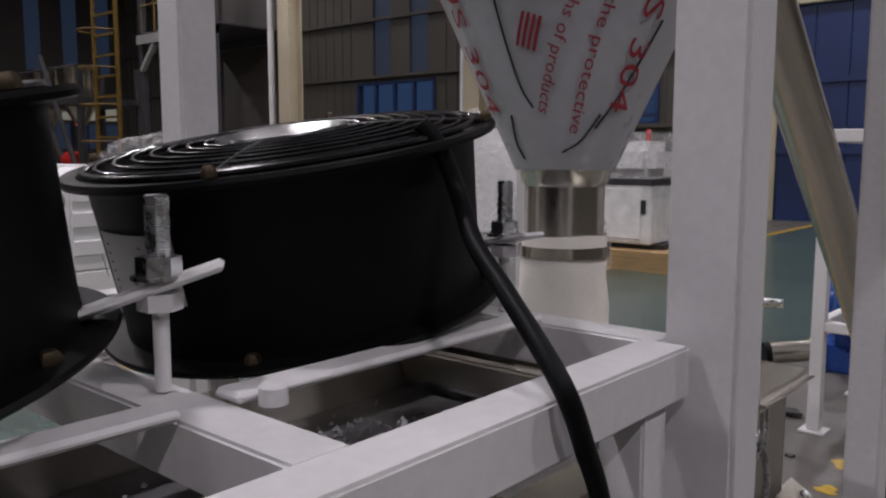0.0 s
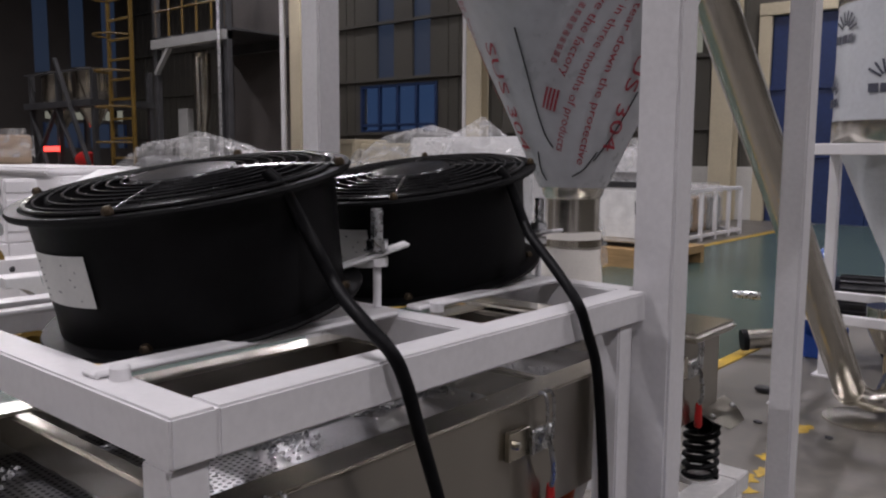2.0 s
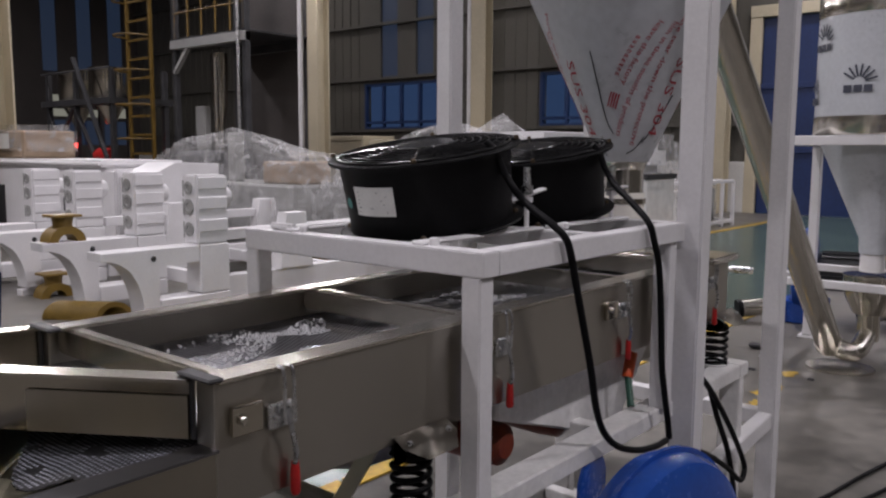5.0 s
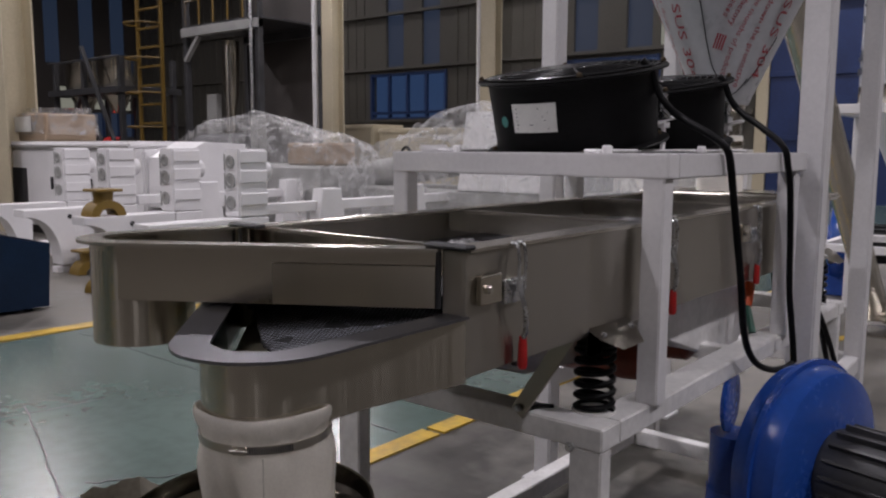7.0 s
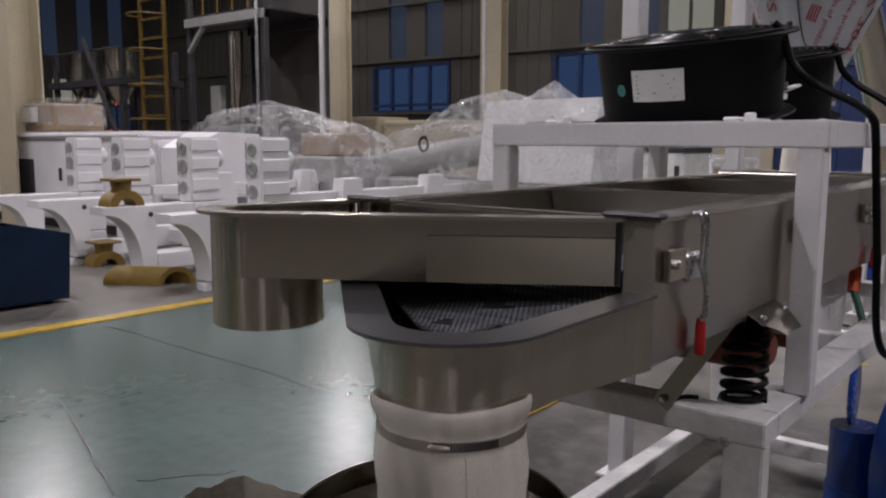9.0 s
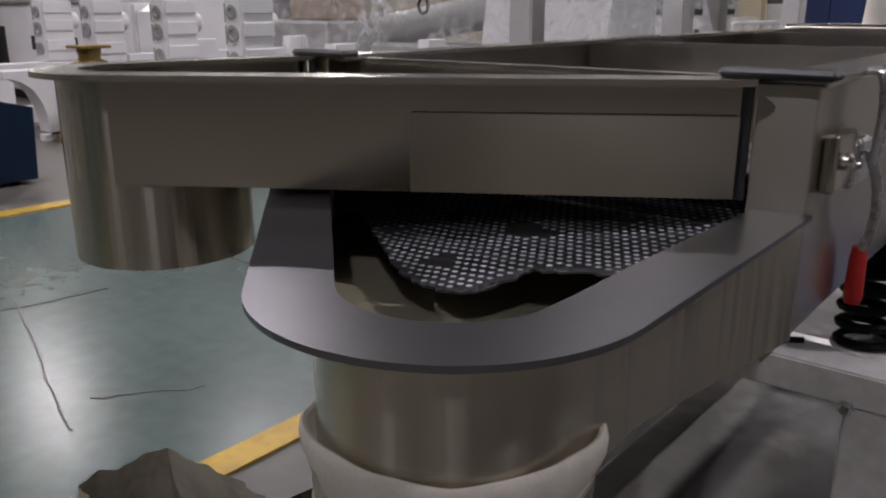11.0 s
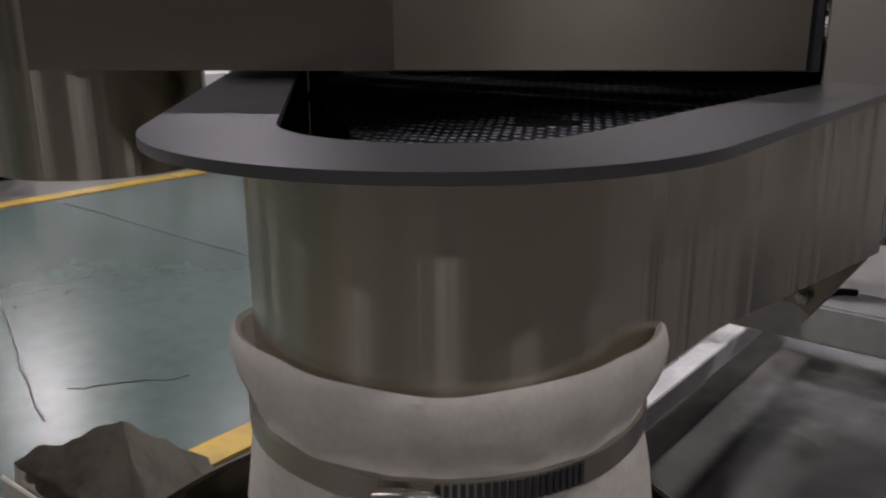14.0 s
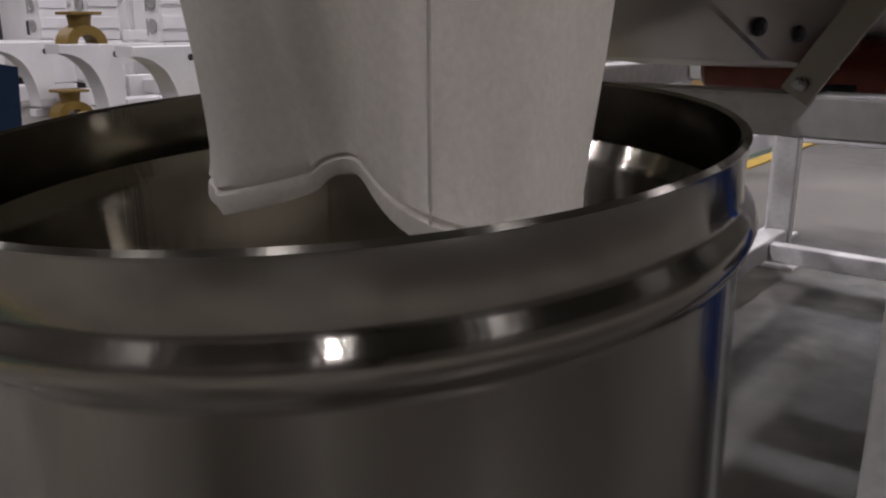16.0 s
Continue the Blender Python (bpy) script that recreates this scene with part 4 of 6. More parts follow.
power_cable([(-0.505, 0.085, 1.372), (-0.490, 0.098, 1.352), (-0.482, 0.125, 1.303), (-0.450, 0.128, 1.260), (-0.395, 0.108, 1.228), (-0.340, 0.098, 1.200), (-0.308, 0.106, 1.170), (-0.304, 0.124, 1.130), (-0.304, 0.144, 1.075), (-0.304, 0.188, 0.956), (-0.304, 0.222, 0.860), (-0.306, 0.255, 0.760), (-0.308, 0.300, 0.692), (-0.308, 0.370, 0.640), (-0.304, 0.470, 0.603), (-0.298, 0.560, 0.590), (-0.294, 0.615, 0.592)], "thick black power cable looping from the fan")
power_cable([(-0.515, 0.572, 1.370), (-0.502, 0.585, 1.348), (-0.488, 0.595, 1.305), (-0.440, 0.560, 1.265), (-0.380, 0.530, 1.228), (-0.312, 0.500, 1.178), (-0.304, 0.522, 1.125), (-0.304, 0.552, 1.060), (-0.304, 0.575, 0.925), (-0.303, 0.588, 0.800), (-0.298, 0.600, 0.720), (-0.294, 0.615, 0.650), (-0.292, 0.625, 0.595)], "thick black power cable hanging from the fan")
power_cable([(-0.33, 0.836, 0.74), (-0.305, 0.842, 0.719), (-0.300, 0.942, 0.638), (-0.300, 1.10, 0.49), (-0.300, 1.222, 0.352), (-0.298, 1.228, 0.310), (-0.296, 1.185, 0.300), (-0.296, 1.077, 0.372), (-0.298, 0.93, 0.455), (-0.302, 0.825, 0.503)], "black cable loop by the frame post")
power_cable([(-0.312, 0.95, 0.645), (-0.310, 1.00, 0.56), (-0.308, 1.10, 0.42), (-0.306, 1.16, 0.28), (-0.304, 1.185, 0.15), (-0.302, 1.20, 0.03), (-0.29, 1.30, 0.009), (-0.275, 1.71, 0.009), (-0.219, 1.98, 0.009), (-0.154, 2.34, 0.009), (-0.02, 2.9, 0.009), (0.2, 3.5, 0.009)], "black cable hanging down and running over the floor")
power_cable([(-0.24, 1.45, 0.009), (-0.173, 1.80, 0.009), (-0.095, 2.05, 0.009), (0.03, 2.5, 0.009), (0.3, 3.2, 0.009)], "black cable lying across the grey floor")


# adjustable fan brackets: threaded rod, nuts, flat arm
def fan_bracket(x, y, reach, z_arm):
    t = thing("fan_bracket", (x, y, PZ), "adjustable fan bracket with threaded rod and flat white arm", "bracket", "fan brackets")
    bm = rod((x, y, PZ + 0.09), (x, y, PZ + 0.150), 0.0075, 14)
    part("threaded_rod", bm, ZINC, t)
    th = [(x + 0.0085 * math.cos(a * math.pi / 5), y + 0.0085 * math.sin(a * math.pi / 5), PZ + 0.095 + a * 0.0002) for a in range(270)]
    part("thread", sweep(th, 0.0011, 5, None, 1), ZINC, t)
    part("sleeve", disc_lathe([(0.0062, 0), (0.0062, 0.07)], (x, y, PZ), 16), WHITE, t)
    part("nut", disc_lathe([(0.017, 0), (0.017, 0.014)], (x, y, z_arm + 0.0085), 6), ZINC, t)
    part("washer", disc_lathe([(0.021, 0), (0.021, 0.003)], (x, y, z_arm + 0.0055), 20), ZINC, t)
    part("nut", disc_lathe([(0.017, 0), (0.017, 0.013)], (x, y, z_arm - 0.018), 6), WHITE, t)
    a, b = Vector((x, y, z_arm)), Vector(reach)
    d = (a - b).normalized()
    part("arm", bar(b, a + d * 0.05, 0.034, 0.007, 0.003), WHITE, t, "flat white enamelled arm")
    return t


fan_bracket(-0.560, 0.330, (-0.610, 0.258, 1.214), 1.243)
fan_bracket(-0.860, 0.330, (-0.80, 0.292, 1.222), 1.243)
fan_bracket(-0.560, 0.765, (-0.66, 0.78, 1.222), 1.243)
for y0, y1 in ((-0.150, 0.30), (0.345, 0.735)):
    for x in (-0.50, -0.90):
        part("support_strip", box((x - 0.016, y0, PZ), (x + 0.016, y1, PZ + 0.008), 0.003), WHITE, frame_thing)
        part("lug", disc_lathe([(0.011, 0), (0.011, 0.013), (0.008, 0.016)], (x + 0.03, y0 + 0.02, PZ), 14), WHITE, frame_thing)
    part("stop_bar", box((-0.98, y0 + 0.004, PZ), (-0.90, y0 + 0.03, PZ + 0.016), 0.005, segs=2), WHITE, frame_thing)

# ---------------------------------------------------------------- hopper with protective film
hopper = thing("steel_hopper", (-0.715, 1.13, 1.19), "square tapering steel hopper covered in pale protective film", "hopper")
HC = (-0.715, 1.135)


def cone_r(z):
    return 0.083 + 0.46 * (z - 1.325)


skin = lathe([(0.079, 1.318), (0.083, 1.325), (cone_r(1.5), 1.5), (cone_r(1.7), 1.7), (cone_r(1.9), 1.9), (cone_r(2.05), 2.05), (cone_r(2.05), 2.60), (cone_r(2.05) - 0.004, 2.60), (cone_r(2.05) - 0.004, 2.05), (0.079, 1.325)], (*HC, 0), 96)
part("filmed_body", crumple(skin, 0.0025, 11.0), FILM, hopper, "pale blue-grey protective film on the steel sheet")
part("neck", lathe([(0.079, 1.335), (0.070, 1.30), (0.064, 1.292), (0.064, 1.19), (0.060, 1.19), (0.060, 1.33)], (*HC, 0), 40, None, True), STEEL_BRIGHT, hopper, "polished steel outlet neck")
sl = thing("cloth_sleeve", (HC[0], HC[1], 0.98), "white cloth sleeve clamped under the hopper outlet", "sleeve")
part("sleeve", crumple(lathe([(0.068, 1.215), (0.069, 1.19), (0.070, 1.15), (0.074, 1.10), (0.078, 1.03), (0.080, 0.955)], (*HC, 0), 40), 0.004, 14.0), CLOTH, sl)
part("clamp", lathe([(0.072, 1.180), (0.074, 1.180), (0.074, 1.197), (0.072, 1.197)], (*HC, 0), 40, None, True), STEEL, sl, "steel hose clamp")


def cone_point(a, z, off=0.0045):
    r = cone_r(z) + off
    return Vector((HC[0] + r * math.cos(radians(a)), HC[1] + r * math.sin(radians(a)), z))


def cone_print(me, start, end, height, mat, name="film_print", label=""):
    """Wraps flat lettering round the hopper so that it runs from start to end, both (angle, height)."""
    xs = [v.co.x for v in me.vertices]
    wide = max(xs) - min(xs)
    a, b = cone_point(*start), cone_point(*end)
    along = (b - a)
    bm = bmesh.new()
    bm.from_mesh(me)
    for v in bm.verts:
        s = (v.co.x - min(xs)) / wide
        p = cone_point(start[0] + (end[0] - start[0]) * s, start[1] + (end[1] - start[1]) * s)
        out = Vector((p.x - HC[0], p.y - HC[1], 0)).normalized()
        n = (out - Vector((0, 0, 0.46))).normalized()
        side = n.cross(along).normalized()
        q = p + side * (v.co.y * height)
        ang = math.degrees(math.atan2(q.y - HC[1], q.x - HC[0]))
        v.co = cone_point(ang, q.z)
    return part(name, bm, mat, hopper, label, smooth=False)


def flat_words(body):
    cu = bpy.data.curves.new("text", "FONT")
    cu.body, cu.size, cu.resolution_u = body, 1.0, 2
    tmp = bpy.data.objects.new("tmp", cu)
    scene.collection.objects.link(tmp)
    me = bpy.data.meshes.new_from_object(tmp.evaluated_get(bpy.context.evaluated_depsgraph_get()))
    bpy.data.objects.remove(tmp)
    bpy.data.curves.remove(cu)
    return me


def flat_bars(n, gap=0.25):
    own = bmesh.new()
    for i in range(n):
        for k in range(4):
            x0, x1 = i + gap / 2, i + 1 - gap / 2
            y = 0.05 + 0.2 * k
            vs = [own.verts.new((x, yy, 0)) for x, yy in ((x0, y), ((x0 + x1) / 2, y), (x1, y), (x1, y + 0.11), ((x0 + x1) / 2, y + 0.11), (x0, y + 0.11))]
            own.faces.new(vs)
    me = bpy.data.meshes.new("bars")
    own.to_mesh(me)
    own.free()
    return me


for turn in (0, -98, 118):
    for txt, s, e, h, m in (("SUS 304", (-20.5, 1.640), (-28.5, 1.405), 0.052, INK_RED),
                            ("Please tear down the protective", (-25.8, 1.788), (-54.9, 1.374), 0.027, INK_RED),
                            ("film in three months of products", (-33.7, 1.740), (-76.5, 1.405), 0.027, INK_RED),
                            ("leave the factory", (-44.0, 1.740), (-68.0, 1.562), 0.027, INK_RED)):
        cone_print(flat_words(txt), (s[0] + turn, s[1]), (e[0] + turn, e[1]), h, m, label="dark red printed lettering")
    cone_print(flat_bars(9, 0.35), (-57 + turn, 1.700), (-73 + turn, 1.590), 0.017, INK_RED)
    cone_print(flat_bars(1, 0.02), (-78 + turn, 1.540), (-84 + turn, 1.497), 0.042, INK_RED, "print_mark", "plain red printed mark")
for p in ([(-91, 1.66), (-90, 1.58), (-89, 1.50), (-86, 1.44), (-80, 1.41)], [(-60, 1.345), (-45, 1.362), (-33, 1.40)], [(-35, 1.38), (-24, 1.42), (-16, 1.47), (-10, 1.53)], [(-100, 1.40), (-104, 1.36), (-100, 1.335)]):
    part("film_crease", sweep([tuple(cone_point(a, z, 0.003)) for a, z in p], 0.0017, 6, None, 5), DARK_GAP, hopper, "dark crease in the film")

# ---------------------------------------------------------------- outlet bag, drum, sack
BC = (-0.500, -0.997)
bag = thing("filter_bag", (*BC, 0.57), "white canvas sleeve clamped round the outlet spout", "bag")


def bag_radius(a, z, r):
    """The sleeve's radius at an angle: soft vertical folds and one deep inward fold."""
    low_ = min(1.0, max(0.0, (0.79 - z) / 0.145))
    turn = math.degrees(a) if a < math.pi else math.degrees(a) - 360
    fold = 0.0045 * math.sin(3 * a + 0.8 + 5 * z) * low_ + 0.0028 * math.sin(7 * a - 9 * z) * low_
    cuff = min(1.0, max(0.0, (z - 0.806) / 0.02))
    fold += cuff * (0.0025 * math.sin(2 * a + 0.3) + 0.0012 * math.sin(5 * a))
    tight = math.exp(-((z - 0.797) / 0.024) ** 2)
    fold += tight * (0.0011 * math.sin(17 * a + 2 * math.sin(3 * a)) - 0.0050 * math.exp(-((turn + 58) / 5) ** 2) - 0.0030 * math.exp(-((turn + 22) / 6) ** 2)) * (0.35 if 0.791 < z < 0.806 else 1.0)
    fold += 0.0022 * math.sin(10 * a + 14 * z) * min(1.0, max(0.0, (0.785 - z) / 0.03))
    fold -= 0.036 * low_ ** 0.7 * math.exp(-((turn + 84) / (16 if turn < -84 else 32)) ** 4)
    return r + fold + 0.0022 * noise.noise(Vector((3 * math.cos(a), 3 * math.sin(a), z * 14))), low_, turn


BAG_PROFILE = [(0.0842, 0.829), (0.0856, 0.8335), (0.0880, 0.8350), (0.0900, 0.8330), (0.0910, 0.828), (0.0908, 0.821), (0.0892, 0.814), (0.0865, 0.808), (0.0850, 0.804), (0.0850, 0.793), (0.0870, 0.787), (0.0893, 0.774), (0.0905, 0.757), (0.0892, 0.738), (0.0872, 0.715), (0.0856, 0.690), (0.0848, 0.664), (0.0853, 0.658), (0.0836, 0.656), (0.0853, 0.654), (0.0853, 0.648), (0.0840, 0.645)]


def bag_skin():
    """A pleated sleeve: flared cuff, waist under the clamp, folds, a stitched hem and an uneven lower edge."""
    own = bmesh.new()
    n = 144
    rows = []
    for r, z in BAG_PROFILE:
        ring = []
        for i in range(n):
            a = 2 * math.pi * i / n
            rr, low_, turn = bag_radius(a, z, r)
            zz = z + low_ ** 2 * (0.004 + 0.023 * math.exp(-((turn + 70) / 30) ** 2) - 0.016 * math.exp(-((turn - 5) / 45) ** 2)) + min(1.0, max(0.0, (z - 0.802) / 0.02)) * (0.003 * math.sin(a + 2.2) + 0.002 * math.sin(3 * a + 1))
            ring.append(own.verts.new((BC[0] + rr * math.cos(a), BC[1] + rr * math.sin(a), zz)))
        rows.append(ring)
    for a, b in zip(rows, rows[1:]):
        for i in range(n):
            j = (i + 1) % n
            own.faces.new((a[i], a[j], b[j], b[i]))
    bmesh.ops.solidify(own, geom=own.faces[:], thickness=0.0018)
    return own


part("canvas_sleeve", bag_skin(), CLOTH, bag)
seam_line = []
for r, z in BAG_PROFILE[10:17]:
    a = radians(360 - 41)
    rr = bag_radius(a, z, r)[0] + 0.0004
    seam_line.append((BC[0] + rr * math.cos(a), BC[1] + rr * math.sin(a), z - 0.012 * min(1.0, max(0.0, (0.79 - z) / 0.145)) ** 2))
part("seam", sweep(seam_line, 0.0007, 6, None, 3), CLOTH_DARK, bag, "grey stitched seam")
band = part("hose_clamp", lathe([(0.0850, 0.7932), (0.0876, 0.7932), (0.0876, 0.8035), (0.0850, 0.8035)], (*BC, 0), 72, None, True), STEEL_DULL, bag, "steel worm-drive hose clamp")
ca = radians(-60)
part("clamp_screw", moved(disc_lathe([(0.0026, -0.012), (0.0034, -0.010), (0.0034, 0.008), (0.002, 0.012)], steps=14), pose(BC[0] + 0.0905 * math.cos(ca), BC[1] + 0.0905 * math.sin(ca), 0.7984, 0, 90, 30)), STEEL_DULL, band)
part("clamp_housing", moved(box((-0.010, -0.002, -0.0056), (0.010, 0.0022, 0.0056), 0.0015), pose(BC[0] + 0.0885 * math.cos(ca), BC[1] + 0.0885 * math.sin(ca), 0.7984, 0, 0, 30)), STEEL, band)
for k in range(20):
    a = ca + radians(7 + 1.9 * k)
    part("clamp_slot", moved(box((-0.0009, -0.0004, -0.0044), (0.0009, 0.0004, 0.0044), 0), pose(BC[0] + 0.0880 * math.cos(a), BC[1] + 0.0880 * math.sin(a), 0.7984, 0, 0, math.degrees(a) + 90)), DARK_GAP, band)

DC, DR = (-0.519, -1.016), 0.1705
drum = thing("steel_drum", (*DC, 0.0), "open polished stainless drum with a rolled bead below the rim", "drum")
TILT_D = Matrix.Translation((*DC, 0.681)) @ pose(0, 0, 0, 4.2, 0, 0) @ Matrix.Translation((0, 0, -0.684))
outer = [(0.150, 0.205), (DR - 0.006, 0.22), (DR - 0.001, 0.30), (DR - 0.001, 0.640), (DR, 0.6440), (DR + 0.0035, 0.6475), (DR + 0.0052, 0.653), (DR + 0.0035, 0.6585), (DR, 0.662), (DR - 0.001, 0.665), (DR, 0.684), (DR + 0.001, 0.686), (DR - 0.001, 0.6875), (DR - 0.003, 0.686), (DR - 0.004, 0.665), (DR - 0.002, 0.659), (DR + 0.001, 0.653), (DR - 0.003, 0.645), (DR - 0.006, 0.640), (DR - 0.006, 0.23), (0.0, 0.22)]
bm = lathe(outer, (0, 0, 0), 96)
bmesh.ops.remove_doubles(bm, verts=bm.verts[:], dist=0.0001)
part("shell", moved(bm, TILT_D), DRUM_STEEL, drum)
for k in range(3):
    a = 2 * math.pi * k / 3 + 0.4
    part("leg", bar((DC[0] + 0.14 * math.cos(a), DC[1] + 0.14 * math.sin(a), 0), (DC[0] + 0.13 * math.cos(a), DC[1] + 0.13 * math.sin(a), 0.21), 0.03, 0.03, 0.003), STEEL, drum)
part("inner_cone", moved(lathe([(DR - 0.007, 0.58), (0.05, 0.34), (0.0, 0.33)], (0, 0, 0), 48), TILT_D), DRUM_STEEL, drum, "inner steel cone")
part("rivet", moved(disc_lathe([(0.008, 0), (0.007, 0.004), (0.003, 0.006)], steps=14), TILT_D @ pose(0, 0, 0.58, 0, 0, -96) @ pose(DR - 0.002, 0, 0, 0, 90, 0)), ZINC, drum)


def crumpled_sack(c, size, seed):
    """An open paper sack: four creased walls with a ragged mouth, closed at the foot."""
    own = bmesh.new()
    n, rows_n = 64, 22
    rows = []
    for j in range(rows_n + 1):
        s = j / rows_n
        ring = []
        for i in range(n):
            a = 2 * math.pi * i / n
            cx, sy = math.cos(a), math.sin(a)
            k = 1 / max(abs(cx), abs(sy)) ** 0.7
            w = 1.0 + 0.10 * math.sin(2.2 * s + seed) - 0.12 * s
            p = Vector((cx * k * size[0] * w, sy * k * size[1] * w, size[2] * s))
            cre = noise.turbulence(p * 9 + Vector((seed, 0, 0)), 3, True) - 0.5
            big = noise.noise(p * 4.5 + Vector((0, seed, 0)))
            p += Vector((cx, sy, 0)) * (0.022 * abs(cre) + 0.022 * big)
            if j == rows_n:
                p.z += 0.010 * noise.noise(Vector((cx * 3, sy * 3, seed)))
            p.z = max(0.002, p.z)
            ring.append(own.verts.new(p + Vector((c[0], c[1], 0))))
        rows.append(ring)
    own.faces.new(rows[0][::-1])
    for a, b in zip(rows, rows[1:]):
        for i in range(n):
            j = (i + 1) % n
            own.faces.new((a[i], a[j], b[j], b[i]))
    return own


sk = thing("paper_sack", (-1.035, -0.90, 0), "crumpled brown-grey paper sack standing open beside the drum", "sack")
part("paper_wall", crumpled_sack((-1.02, -0.90), (0.130, 0.085, 0.515), 2.0), SACK, sk)
part("mouth_fold", crumple(box((-1.09, -0.985, 0.475), (-0.955, -0.979, 0.520), 0.002, segs=1), 0.012, 14.0), SACK, sk, "folded-over paper mouth")


# ---------------------------------------------------------------- blowers
def blower(c, r, face, label):
    """A round fan casing on a foot, its axis turned by face degrees from +x, with motor and outlet."""
    t = thing("blower", (c[0], c[1], 0), label, "blower", "blue blowers")
    m = Matrix.Translation(c) @ pose(0, 0, 0, 0, 0, face) @ pose(0, 0, 0, 0, 90, 0)
    w = r * 0.29
    part("casing", moved(disc_lathe([(r * 0.45, -w), (r * 0.80, -w * 0.96), (r * 0.95, -w * 0.75), (r, -w * 0.30), (r, w * 0.30), (r * 0.95, w * 0.75), (r * 0.80, w * 0.96), (r * 0.45, w)], steps=56), m), BLUE, t)
    part("seam_flange", moved(lathe([(r * 0.98, -0.006), (r * 1.05, -0.006), (r * 1.05, 0.006), (r * 0.98, 0.006)], steps=56, close=True), m), BLUE, t)
    part("motor", moved(disc_lathe([(r * 0.42, w), (r * 0.44, w * 1.2), (r * 0.44, w + r * 1.05), (r * 0.38, w + r * 1.15)], steps=36), m), DARK_STEEL, t, "dark finned motor")
    for k in range(18):
        a = 2 * math.pi * k / 18
        part("fin", moved(box((r * 0.43, -0.004, w * 1.3), (r * 0.50, 0.004, w + r * 1.0), 0.001), m @ pose(0, 0, 0, 0, 0, math.degrees(a))), DARK_STEEL, t)
    part("inlet", moved(disc_lathe([(r * 0.40, -w * 1.35), (r * 0.42, -w), (r * 0.40, -w * 0.9)], steps=32), m), BLUE, t)
    part("foot", box((c[0] - r * 0.5, c[1] - r * 0.55, 0), (c[0] + r * 0.5, c[1] + r * 0.55, c[2] - r * 0.75), 0.008), BLUE, t)
    return t, m


bl, mb = blower((-0.168, 0.335, 0.43), 0.238, -14, "glossy blue cast blower with a dark motor standing by the frame")
part("outlet_pipe", rod((-0.345, 0.335, 0.30), (-0.345, 0.335, 0.462), 0.056, 28), BLUE, bl)
part("outlet_elbow", sweep([(-0.345, 0.335, 0.32), (-0.34, 0.335, 0.24), (-0.28, 0.335, 0.20), (-0.20, 0.335, 0.20)], 0.06, 18, None, 4), BLUE, bl)
part("flap", moved(disc_lathe([(0.074, -0.006), (0.078, -0.004), (0.078, 0.004), (0.074, 0.006)], steps=40), pose(-0.352, 0.325, 0.545, 0, 90, 6)), BLUE, bl, "round blue outlet flap, raised")
part("bolt", rod((-0.375, 0.32, 0.625), (-0.35, 0.32, 0.628), 0.005, 8), DARK_STEEL, bl)
for i, (x, y) in enumerate(((-1.36, 5.5), (-0.55, 5.9))):
    b2, m2 = blower((x, y, 0.42), 0.32, 12, "blue cast blower standing on the grey floor")
    part("nozzle", rod((x - 0.12, y - 0.22, 0.14), (x - 0.36, y - 0.40, 0.11), 0.068, 24), STEEL_EDGE, b2, "chromed pipe nozzle with a black mouth")
    part("nozzle_ring", rod((x - 0.355, y - 0.396, 0.1105), (x - 0.385, y - 0.418, 0.107), 0.074, 24), RUBBER, b2)
    part("shaft", rod((x - 0.38, y - 0.1, 0.38), (x - 0.56, y - 0.16, 0.38), 0.03, 14), ZINC, b2)

# ---------------------------------------------------------------- screw conveyor and storage silo
silo = thing("storage_silo", (-0.66, 4.5, 0), "round steel silo in protective film on a white frame", "silo")
SC = (-0.66, 4.50)
part("cylinder", lathe([(0.40, 1.58), (0.40, 2.40), (0.395, 2.40), (0.395, 1.58)], (*SC, 0), 56, None, True), FILM, silo, "cylinder wrapped in pale printed film")
part("bottom_band", lathe([(0.401, 1.465), (0.404, 1.47), (0.404, 1.58), (0.401, 1.583)], (*SC, 0), 56), STEEL_BRIGHT, silo)
part("top_band", lathe([(0.401, 2.20), (0.404, 2.205), (0.404, 2.33), (0.401, 2.335)], (*SC, 0), 56), STEEL_BRIGHT, silo)
part("cone", lathe([(0.38, 1.47), (0.09, 0.80), (0.085, 0.70)], (*SC, 0), 48), FILM, silo)
part("sight_tube", lathe([(0.075, 0.70), (0.075, 0.58)], (*SC, 0), 32), WHITE, silo)
part("bowl", disc_lathe([(0.10, 0.30), (0.155, 0.42), (0.17, 0.52), (0.17, 0.56), (0.16, 0.56)], (*SC, 0), 40), STEEL, silo)
part("outlet", rod((SC[0], SC[1], 0.12), (SC[0], SC[1], 0.32), 0.07, 24), STEEL, silo)
for a0, z0 in ((222, 2.05), (262, 1.78), (300, 2.10), (205, 1.72)):
    base = pose(0, 0, 0, 0, 0, a0) @ pose(0.4035, 0, z0, 90, 0, 90)
    for k in range(7):
        m = Matrix.Translation((SC[0], SC[1], 0)) @ base @ pose(0, 0, 0, 0, 0, 15 + 22 * k)
        part("film_mark", moved(box((0.035, -0.006, -0.0006), (0.11, 0.006, 0.0006), 0), m), INK_DARK, silo)
    for k in range(3):
        m = Matrix.Translation((SC[0], SC[1], 0)) @ base
        part("print_bar", moved(box((-0.09 + 0.06 * k, -0.06, -0.0006), (-0.04 + 0.06 * k, -0.015, 0.0006), 0), m), INK_DARK, silo)
